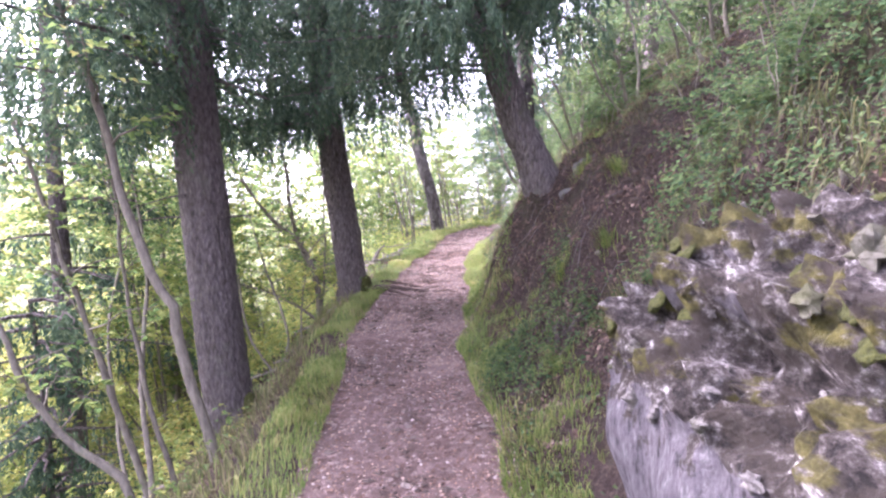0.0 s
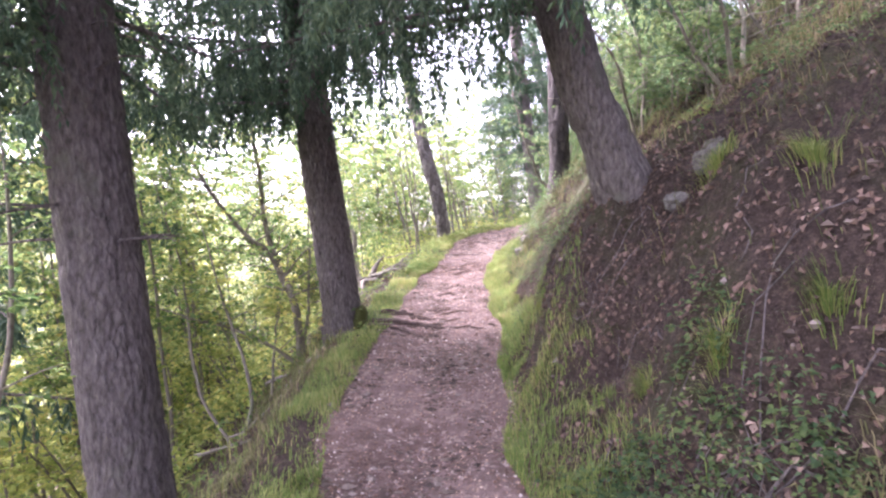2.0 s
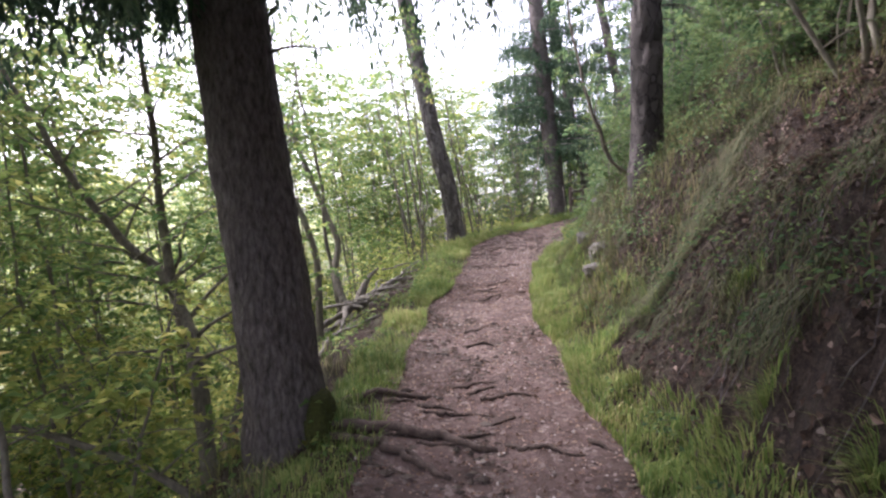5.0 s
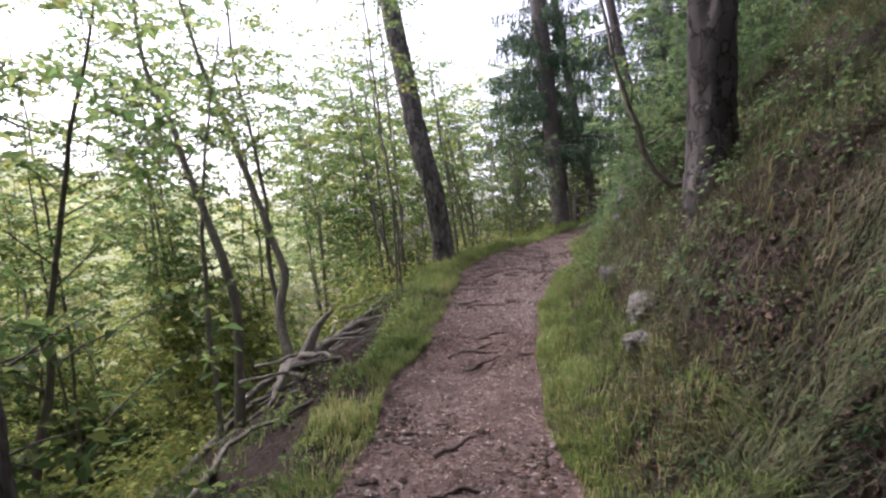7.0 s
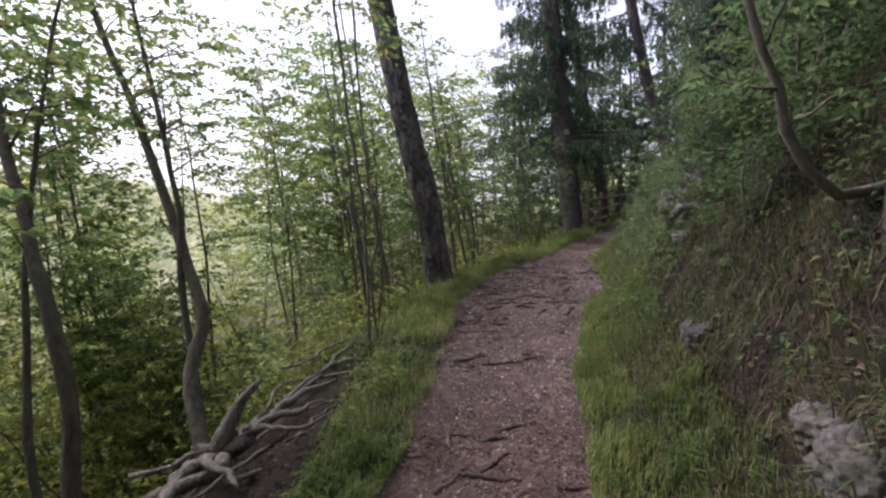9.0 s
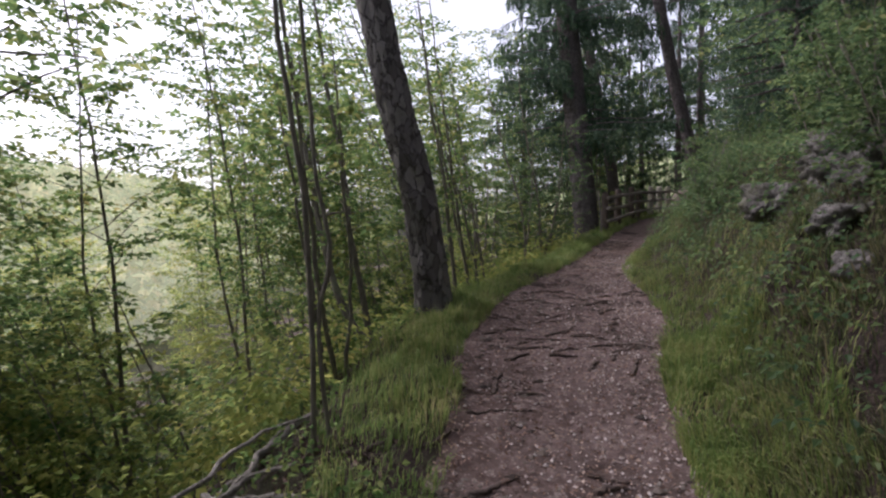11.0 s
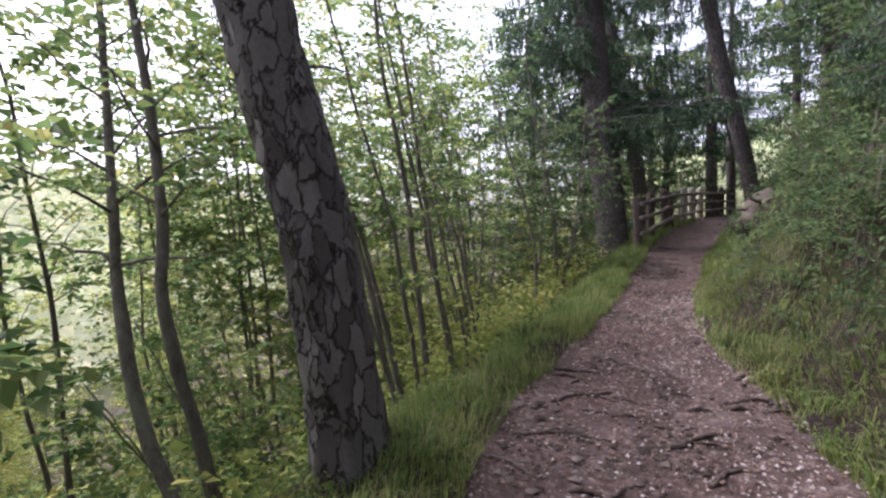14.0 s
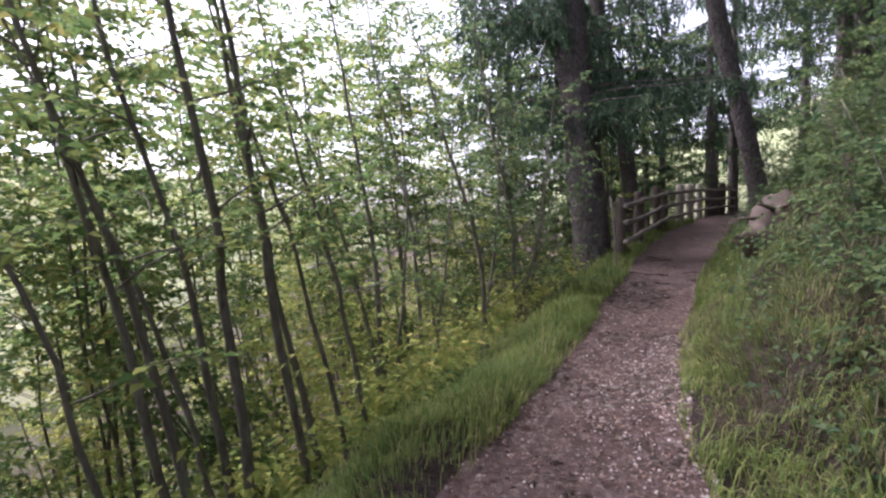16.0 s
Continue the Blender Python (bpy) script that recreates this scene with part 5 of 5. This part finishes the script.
def tufts(places, material):
    """Single green grass clumps on bare earth."""
    for k, (x, y, size) in enumerate(places):
        g = np.random.default_rng(280 + k)
        n = 240
        r = np.abs(g.normal(0, 0.05 * size / 0.2, n))
        ang = g.random(n) * 6.283
        q = np.stack([x + r * np.cos(ang), y + r * np.sin(ang)], 1)
        p = np.c_[q, height(q[:, 0], q[:, 1]) - 0.01]
        d = np.stack([np.cos(ang) - 0.9, np.sin(ang), 0 * ang], 1)
        bb = Buf()
        blades(bb, p, d, 0.62 * size * g.uniform(0.6, 1.3, n), 0.004, np.clip(g.normal(0.85, 0.2, n), 0.1, 1.0))
        tagged(whole("grass_tuft", bb, material, "bright green grass tuft on the bare earth bank", "grass", "stuff", False, (x, y, ground_at(x, y))), group="tufts on the bank")


tufts([(0.82, 4.6, 0.16), (1.35, 4.85, 0.22), (0.95, 4.15, 0.2), (0.62, 6.3, 0.16), (0.72, 6.9, 0.18), (1.0, 7.5, 0.2), (0.75, 3.5, 0.2), (1.25, 3.9, 0.2), (0.95, 8.6, 0.16), (1.5, 4.3, 0.24), (1.9, 6.1, 0.24)], M_GRASS)
grass("verge_grass", [
    (22000, 201, -1, 12, -1, -0.07, 0.36, 1.1, 0.04, 0.12, 0.007, 0.5, 0.3),
    (26000, 202, 11, 22, -1, -0.07, 0.62, 1.1, 0.04, 0.14, 0.006, 0.5, 0.2),
    (6000, 203, 21, 31, -1, -0.08, 0.6, 1.1, 0.10, 0.24, 0.014, 0.5, 0.2),
    (9000, 204, 0.5, 6, 1, -0.1, 0.5, 1.3, 0.04, 0.13, 0.006, 0.5, 0.5),
    (5500, 218, 6, 9, 1, -0.08, 0.26, 1.1, 0.05, 0.13, 0.007, 0.55, 0.6),
    (17000, 205, 8.6, 15, 1, -0.08, 0.6, 1.1, 0.05, 0.15, 0.007, 0.55, 0.6),
    (13000, 206, 13, 22, 1, -0.08, 0.9, 1.1, 0.05, 0.17, 0.008, 0.85, 0.2),
    (6000, 207, 21, 31, 1, -0.08, 1.2, 1.1, 0.10, 0.24, 0.014, 0.5, 0.5),
    (6000, 209, 13.5, 21, -1, 0.0, 0.8, 1.0, 0.08, 0.2, 0.007, 0.5, 0.2),
    (4500, 208, 3, 24, -1, 0.6, 3.0, 1.2, 0.08, 0.25, 0.010, 0.5, 0.3),
], M_GRASS, "soft green grass along the path verges")
grass("bank_grass", [
    (9000, 211, -1, 3.6, 1, 0.6, 3.2, 1.0, 0.06, 0.2, 0.007, 0.9, 0.5),
    (1200, 212, 3.4, 7.5, 1, 0.05, 2.8, 0.9, 0.06, 0.18, 0.007, 0.8, 1.4),
    (9000, 213, 8.8, 14, 1, 0.3, 4.2, 1.1, 0.07, 0.24, 0.008, 0.9, 0.6),
    (9000, 217, 13, 22, 1, 0.1, 1.3, 1.0, 0.05, 0.17, 0.006, 0.85, 0.3),
    (13000, 214, 13, 25, 1, 0.8, 3.6, 1.1, 0.07, 0.24, 0.011, 0.9, 0.3),
    (7000, 216, 6.0, 9.4, 1, 1.6, 4.0, 1.0, 0.07, 0.22, 0.008, 0.9, 0.6),
    (6000, 215, -1, 9, -1, 0.3, 1.6, 1.1, 0.08, 0.22, 0.008, 0.7, 0.8),
], M_DRY_GRASS, "rank half-dry grass hanging on the bank")


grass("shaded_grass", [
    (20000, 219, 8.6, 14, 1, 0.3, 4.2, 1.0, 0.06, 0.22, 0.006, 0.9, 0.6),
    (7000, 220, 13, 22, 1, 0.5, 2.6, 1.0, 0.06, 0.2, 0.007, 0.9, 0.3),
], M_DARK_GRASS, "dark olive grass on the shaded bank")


def litter(name, sets, material, label, size, lie=0.35, lift=0.008):
    bb = Buf()
    for n, seed, y0, y1, side, near, far, power in sets:
        g = np.random.default_rng(seed)
        y = g.uniform(y0, y1, n)
        if side == 0:
            u = g.beta(near, far, n)
            x = along("l", y) + (along("r", y) - along("l", y)) * u
        else:
            p, g = spots(n, seed, y0, y1, side, near, far, power, 1.6, -0.25)
            x, y = p[:, 0], p[:, 1]
        z = height(x, y)
        e = 0.03
        nx, ny = (z - height(x + e, y)) / e, (z - height(x, y + e)) / e
        nrm = unit(np.stack([nx, ny, np.ones(len(x))], 1)) + g.normal(0, lie, (len(x), 3))
        ang = g.random(len(x)) * 6.283
        d = np.stack([np.cos(ang), np.sin(ang), -(np.cos(ang) * -nx + np.sin(ang) * -ny) * -1], 1)
        L = size * np.clip(g.lognormal(0, 0.4, len(x)), 0.3, 1.6)
        leaves(bb, np.stack([x, y, z + lift], 1), d, nrm, L, L * g.uniform(0.45, 1.0, len(x)), 0.3)
    whole(name, bb, material, label, "leaf litter", "stuff")


litter("path_litter", [(16000, 221, 1, 12, 0, 0.9, 0.9, 0), (16000, 222, 11, 22, 0, 0.9, 0.9, 0), (3000, 223, 21, 30, 0, 1, 1, 0)], M_LITTER, "small dry leaf scraps lying over the path", 0.017)
litter("bank_litter", [(16000, 224, 2.8, 8.6, 1, 0.0, 3.2, 1.0), (4000, 228, -1, 3, 1, 0.6, 3.0, 1.0), (7000, 225, 7.5, 14, 1, 0.2, 2.5, 1.0), (7000, 226, 2, 14, -1, 0.2, 2.2, 1.0), (12000, 229, 3.2, 9.6, 1, 0.2, 2.4, 1.0), (5000, 227, 13, 22, -1, 0.4, 2.5, 1.0)], M_BANK_LITTER, "curled brown fallen leaves on the slopes", 0.029, 0.8, 0.01)

# grit stones on the path
g = np.random.default_rng(231)
n = 9500
y = np.r_[g.uniform(1, 22, n - 5500), g.uniform(12, 20, 5500)]
u = g.beta(0.8, 0.8, n)
x = along("l", y) + (along("r", y) - along("l", y)) * u
s = 0.007 * g.lognormal(0, 0.5, n)
pale = np.arange(n) >= n - 5500
u[pale] = g.beta(2.2, 0.9, pale.sum())
x = along("l", y) + (along("r", y) - along("l", y)) * u
s[pale] *= 1.05
s = np.minimum(s, 0.015)
octa = np.array([(1, 0, 0), (0, 1, 0), (-1, 0, 0), (0, -1, 0), (0, 0, 0.8), (0, 0, -0.8)], float)
v = octa[None] * s[:, None, None] * g.uniform(0.6, 1.4, (n, 6, 1))
v = v + np.stack([x, y, height(x, y) + s * 0.25], 1)[:, None, :]
f = np.array([(0, 1, 4), (1, 2, 4), (2, 3, 4), (3, 0, 4), (1, 0, 5), (2, 1, 5), (3, 2, 5), (0, 3, 5)])
bb = Buf().add(v, [(np.arange(n)[:, None, None] * 6 + f[None]).reshape(-1, 3)])
M_STONE = leaf_material("path_grit_stone", [(0.1, (0.12, 0.09, 0.085)), (0.5, (0.30, 0.24, 0.22)), (1.0, (0.48, 0.43, 0.40))], 0.0, 0.85, 3.0)
whole("grit", bb, M_STONE, "pale grit stones loose on the path", "gravel", "stuff")


# dark crumbs of bark and earth gathered on the path
g = np.random.default_rng(233)
n = 36000
y = g.uniform(2, 23, n)
u = g.beta(1.1, 1.1, n)
x = along("l", y) + (along("r", y) - along("l", y)) * u
ok = vnoise(x * 3.2, y * 2.4, 0, 234) + g.normal(0, 0.22, n) > 0.28
x, y = x[ok], y[ok]
n = len(x)
s = np.minimum(0.010 * g.lognormal(0, 0.55, n), 0.03)
v = octa[None] * s[:, None, None] * g.uniform(0.5, 1.5, (n, 6, 1)) * np.array([1.3, 0.9, 0.6])
v = v + np.stack([x, y, height(x, y) + s * 0.2], 1)[:, None, :]
bb = Buf().add(v, [(np.arange(n)[:, None, None] * 6 + f[None]).reshape(-1, 3)])
whole("path_crumbs", bb, M_CLOD, "dark crumbs of bark and earth on the path", "rubble", "stuff")


# rubble in the eroded bank
p, g = spots(1500, 232, 3.2, 8.6, 1, 0.05, 2.0, 1.0, 2.0, -0.1)
m = len(p)
s = np.minimum(0.012 * g.lognormal(0, 0.5, m), 0.03)
v = octa[None] * s[:, None, None] * g.uniform(0.6, 1.4, (m, 6, 1)) + p[:, None, :]
bb = Buf().add(v, [(np.arange(m)[:, None, None] * 6 + f[None]).reshape(-1, 3)])
whole("bank_rubble", bb, M_CLOD, "loose stones and clods in the earth bank", "rubble", "stuff")


def plants(name, sets, material, label, category="plants"):
    """Low leafy plants: rosettes of stalked leaves."""
    bb = Buf()
    for n, seed, y0, y1, side, near, far, power, h0, h1, leaf, per in sets:
        p, g = spots(n, seed, y0, y1, side, near, far, power, 1.3, -0.7 if seed in (246, 245, 247) else -0.1)
        p = open_ground(p)
        m = len(p)
        h = g.uniform(h0, h1, m)
        base = np.repeat(p, per, 0)
        hh = np.repeat(h, per) * g.uniform(0.25, 1.0, m * per)
        ang = g.random(m * per) * 6.283
        r = np.repeat(h, per) * g.uniform(0.1, 0.7, m * per)
        tip = base + np.stack([np.cos(ang) * r, np.sin(ang) * r, hh], 1)
        d = np.stack([np.cos(ang), np.sin(ang), g.uniform(-0.7, 0.2, m * per)], 1)
        L = leaf * g.uniform(0.6, 1.3, m * per)
        leaves(bb, tip, d, np.array([0, 0, 1.0]) + g.normal(0, 0.4, tip.shape), L, L * 0.7)
    whole(name, bb, material, label, category, "stuff")


plants("slope_plants", [(200, 250, 7.5, 13, -1, 0.15, 1.1, 1.0, 0.05, 0.2, 0.04, 14), (600, 241, 0, 12, -1, 0.9, 5, 1.0, 0.12, 0.5, 0.06, 16), (300, 252, 11, 20, -1, 0.6, 1.4, 1.0, 0.06, 0.22, 0.045, 14)], M_LEAF, "low leafy undergrowth on the lower slope")
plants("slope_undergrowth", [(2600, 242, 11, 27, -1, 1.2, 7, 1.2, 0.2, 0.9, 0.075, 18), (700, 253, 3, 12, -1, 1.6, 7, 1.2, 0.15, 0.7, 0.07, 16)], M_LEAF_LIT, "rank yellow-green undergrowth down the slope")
plants("bank_plants", [(2300, 246, -0.5, 3.0, 1, 0.7, 3.4, 1.0, 0.06, 0.26, 0.032, 16), (150, 243, 1, 8, 1, 0.1, 3.0, 1.0, 0.06, 0.22, 0.035, 14), (420, 248, 1.8, 4.4, 1, 0.0, 0.8, 1.0, 0.05, 0.16, 0.03, 14), (160, 249, 6.5, 12, 1, 0.3, 1.0, 1.0, 0.06, 0.2, 0.03, 14), (250, 244, 9.4, 14, 1, 0.5, 3.0, 1.0, 0.08, 0.3, 0.045, 14), (1900, 245, 12.5, 26, 1, 0.45, 4.0, 1.0, 0.14, 0.5, 0.05, 16), (300, 247, 5, 14, 1, 1.4, 4.5, 1.0, 0.08, 0.3, 0.04, 14)], M_LEAF_DARK, "low green plants growing over the bank")

# distant wooded hillside beyond the valley, haze put into its colour and glow
g = np.random.default_rng(251)
n = 3400
x = np.r_[-g.uniform(51, 330, n - 1000), -g.uniform(42, 115, 1000)]
y = np.r_[g.uniform(-120, 330, n - 1000), g.uniform(38, 150, 1000)]
z = height(x, y)
k = 40
size = g.uniform(3.0, 6.5, n)
c = np.repeat(np.stack([x, y, z + size * 0.8], 1), k, 0)
o = unit(g.normal(0, 1, (n * k, 3))) * (np.repeat(size, k) * g.uniform(0.4, 1.0, n * k) ** 0.5)[:, None] * np.array([0.6, 0.6, 1.0])
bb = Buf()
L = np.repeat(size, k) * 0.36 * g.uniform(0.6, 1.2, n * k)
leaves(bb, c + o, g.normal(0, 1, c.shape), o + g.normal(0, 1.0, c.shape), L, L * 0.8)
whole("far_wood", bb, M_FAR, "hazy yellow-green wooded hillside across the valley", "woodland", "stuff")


# ---- roots, dead wood, stump ----
def snake(p, q, bows, seed, n=16):
    """A wavy line from p to q."""
    g = np.random.default_rng(seed)
    t = np.linspace(0, 1, n)[:, None]
    p, q = np.array(p, float), np.array(q, float)
    side = unit(np.cross(q - p, [0, 0, 1]))
    return p + (q - p) * t + side * (bows * np.sin(np.pi * t * g.uniform(1.5, 3)) + 0.02 * g.normal(0, 1, (n, 1))) * np.linalg.norm(q - p)


def path_root(x, y, ang, ln, r, seed):
    dx, dy = math.cos(radians(ang)) * ln / 2, math.sin(radians(ang)) * ln / 2
    line = snake((x - dx, y - dy, 0), (x + dx, y + dy, 0), 0.025, seed, 22)
    t = np.linspace(0, 1, 22)
    z = height(line[:, 0], line[:, 1])
    line[:, 2] = np.convolve(np.pad(z, 2, "edge"), np.ones(5) / 5, "valid") + r * (1.0 * np.sin(np.pi * t) ** 0.5 - 0.42) + 0.3 * r * vnoise(t * 6, seed * 1.0)
    bb = Buf()
    tube(bb, line, r * (1.15 - 0.6 * t), 8, 0.2, seed)
    ob = whole("tree_root", bb, M_ROOT, "gnarled brown tree root worn bare across the path", "root", "", True, (x, y, ground_at(x, y)))
    tagged(ob, group="roots across the path")


g = np.random.default_rng(261)
for cx, cy, many, wide in [(-0.65, 7.75, 6, 0.35), (-0.35, 8.2, 4, 0.3), (-0.1, 9.4, 2, 0.3), (0.3, 11.2, 4, 0.3), (0.15, 11.9, 3, 0.3), (0.2, 13.05, 4, 0.35), (0.6, 14.0, 3, 0.35), (1.0, 14.8, 5, 0.35), (1.2, 15.7, 8, 0.4), (1.5, 16.4, 8, 0.4), (1.6, 17.1, 8, 0.35), (0.9, 15.2, 6, 0.35), (4.4, 22.9, 3, 0.4), (5.4, 24.6, 4, 0.5)]:
    for k in range(int(many * 1.7)):
        path_root(cx + g.normal(0, wide), cy + g.normal(0, 0.22), g.normal(5, 30), g.uniform(0.12, 0.45), g.uniform(0.008, 0.017), int(g.integers(1, 9999)))
for k, (x0, y0, x1, y1, r) in enumerate([(-1.3, 7.9, -0.25, 7.62, 0.035), (-1.3, 7.85, -0.5, 7.4, 0.03), (-1.35, 8.1, -0.55, 8.35, 0.028)]):
    path_root((x0 + x1) / 2, (y0 + y1) / 2, math.degrees(math.atan2(y1 - y0, x1 - x0)), math.hypot(x1 - x0, y1 - y0), r, 300 + k)

# roots laid bare in the eroded bank
for k in range(32):
    y = g.uniform(3.4, 7.8)
    d0, d1 = g.uniform(0.5, 1.3), g.uniform(0.05, 0.5)
    ya = y + g.normal(0, 0.35)
    xa, xb = float(along("r", y)) + d0, float(along("r", ya)) + d1
    line = snake((xa, y, 0), (xb, ya, 0), 0.12, 400 + k, 14)
    line[:, 2] = height(line[:, 0], line[:, 1]) + 0.015
    bb = Buf()
    r = g.uniform(0.003, 0.007)
    tube(bb, line, np.linspace(r, r * 0.4, 14), 6, 0.2, k)
    tagged(whole("bank_root", bb, M_SPRUCE_BARK, "thin bare root dangling out of the earth bank", "root", "", True, tuple(line[0])), group="roots in the bank")

# bleached dead stump below the verge
stump = thing("dead_stump", (-1.75, 12.25, ground_at(-1.75, 12.25)), "bleached dead stump with sprawling silver-grey roots", "stump")
sb = np.array(stump.location)
for k, (tx, ty, dz, r, bow) in enumerate([(-1.05, 12.95, 0.12, 0.05, 0.12), (-1.15, 12.6, 0.14, 0.055, 0.15), (-1.9, 11.3, 0.08, 0.07, 0.2), (-1.55, 11.2, 0.1, 0.065, -0.2), (-1.3, 11.35, 0.08, 0.05, 0.15), (-2.5, 11.7, 0.15, 0.05, -0.15), (-2.9, 12.2, 0.25, 0.045, 0.1), (-1.4, 13.3, 0.2, 0.03, 0.1), (-2.3, 13.0, 0.3, 0.035, 0.1), (-0.95, 12.2, 0.06, 0.03, -0.2)]):
    q = np.array([tx, ty, ground_at(tx, ty) + dz])
    line = snake(sb + [0, 0, 0.2], q, bow * 0.45, 500 + k, 16)
    line[:, 2] += 0.07 * np.sin(np.linspace(0, np.pi, 16)) + 0.03 * vnoise(np.linspace(0, 5, 16), k * 3.0)
    bb = Buf()
    tube(bb, line, np.linspace(r * 0.95, r * 0.25, 16), 9, 0.45, k)
    part("root", bb, M_DEAD_WOOD, stump, "", True)
bb = Buf()
tube(bb, resample([sb + [-0.05, 0.05, -0.2], sb + [0, 0, 0.2], sb + [0.14, 0.12, 0.55], sb + [0.3, 0.1, 0.72]], 14), np.linspace(0.10, 0.015, 14), 10, 0.45, 9)
part("trunk", bb, M_DEAD_WOOD, stump, "", True)
for k, (a, c, r) in enumerate([((-3.4, 11.0), (-1.9, 12.0), 0.05), ((-3.2, 10.2), (-2.4, 11.6), 0.04), ((-1.6, 13.2), (-0.9, 13.9), 0.03), ((-1.5, 13.6), (-0.85, 13.2), 0.022), ((-1.9, 13.4), (-1.0, 14.1), 0.024), ((-3.0, 5.0), (-2.3, 3.6), 0.05), ((-2.4, 8.0), (-1.4, 6.9), 0.018), ((-1.0, 16.7), (-0.62, 15.9), 0.05), ((-0.3, 21.5), (1.6, 21.9), 0.035), ((-2.0, 9.6), (-1.3, 10.6), 0.025), ((-1.9, 12.6), (-0.95, 13.5), 0.02), ((-2.2, 12.0), (-1.05, 12.9), 0.018), ((-1.4, 11.6), (-0.95, 12.7), 0.016), ((-2.4, 11.2), (-1.3, 11.6), 0.022), ((-1.9, 10.9), (-1.15, 11.8), 0.016), ((-1.5, 12.9), (-0.8, 14.3), 0.014), ((-2.6, 12.6), (-1.2, 13.1), 0.02), ((-2.1, 11.6), (-1.0, 12.1), 0.013), ((-2.9, 7.2), (-1.9, 6.2), 0.02), ((-2.3, 6.6), (-1.5, 7.4), 0.012)]):
    p0, p1 = np.array([*a, ground_at(*a) + 0.12 + r + (0.12 * (k % 4) if 9 < k < 18 else 0.0)]), np.array([*c, ground_at(*c) + r * 1.2])
    bb = Buf()
    tube(bb, snake(p0, p1, 0.07, 600 + k, 14), np.linspace(r, r * 0.55, 14), 8, 0.2, k)
    tagged(whole("fallen_branch", bb, M_DEAD_WOOD, "grey fallen branch lying on the slope", "branch", "", True, tuple(p1)), group="fallen branches")

# torn root plate on the bank by the bend
plate = thing("root_plate", (4.98, 20.95, ground_at(4.98, 20.95)), "torn dark brown root plate of a fallen tree", "stump")
pb = np.array(plate.location)
bb = Buf()
tube(bb, resample([pb + [-0.25, -0.1, -0.15], pb + [0, 0, 0.2], pb + [0.15, 0.15, 0.22], pb + [0.4, 0.45, 0.2]], 18), np.linspace(0.27, 0.16, 18), 16, 0.4, 4)
part("trunk", bb, M_CLOD, plate, "", True)
for k in range(9):
    a = k * 0.7
    bb = Buf()
    tube(bb, snake(pb + [0, 0, 0.18], pb + [-0.15 + 0.34 * math.cos(a), -0.2 - 0.1 * math.sin(k), 0.1 + 0.28 * math.sin(a)], 0.15, 700 + k, 10), np.linspace(0.05, 0.012, 10), 7, 0.25, k)
    part("root", bb, M_CLOD, plate, "", True)

# ---- rail fence along the drop ----
fence = thing("rail_fence", (4.52, 24.38, ground_at(4.52, 24.38)), "rustic round-pole rail fence of weathered wood", "fence")
POSTS = [(4.52, 24.4, 0.095, 1.05, 0), (5.41, 25.9, 0.10, 1.1, 0), (6.55, 27.65, 0.10, 1.12, 0), (7.1, 28.5, 0.08, 1.0, 0), (8.2, 30.0, 0.11, 1.12, 1), (9.1, 31.2, 0.11, 1.12, 1), (9.95, 32.3, 0.11, 1.12, 1), (12.1, 34.8, 0.12, 1.15, 0), (13.1, 35.9, 0.11, 1.1, 0)]
tops = []
for k, (x, y, r, h, pale) in enumerate(POSTS):
    z = ground_at(x, y)
    bb = Buf()
    lean = 0.03 * math.sin(k * 2.1)
    line = resample([(x, y, z - 0.25), (x + lean * 0.5, y, z + h * 0.5), (x + lean, y, z + h - 0.03), (x + lean, y, z + h)], 12)
    rr = np.full(12, r) * np.r_[np.ones(10), 0.97, 0.8]
    tube(bb, line, rr, 12, 0.08, k)
    part("post", bb, M_FENCE_LIT if pale else M_FENCE, fence, "post in a paler, lit tone" if pale else "", True)
    tops.append((x, y, z, r))
for k in range(len(tops) - 1):
    a, c = np.array(tops[k][:3]), np.array(tops[k + 1][:3])
    for j, hgt in enumerate((0.28, 0.6, 0.92)):
        bb = Buf()
        ext = unit(c - a) * 0.12
        s = 0.02 * math.sin(k * 3 + j * 2)
        line = resample([a - ext + [0, 0, hgt + s], (a + c) / 2 + [0, 0, hgt - 0.02], c + ext + [0, 0, hgt - s]], 10) + np.array([0.09, -0.06, 0])
        tube(bb, line, np.linspace(0.05, 0.04, 10), 9, 0.08, k * 3 + j)
        part("rail", bb, M_RAIL, fence, "silver-grey round rail", True)
bb = Buf()
z = ground_at(3.98, 23.1)
tube(bb, resample([(3.98, 23.1, z - 0.1), (3.96, 23.1, z + 0.6), (3.9, 23.1, z + 1.15)], 8), 0.02, 8, 0.1, 3)
whole("stake", bb, M_DEAD_WOOD, "thin pale stake beside the fence", "stake", "", True, (3.98, 23.1, z))
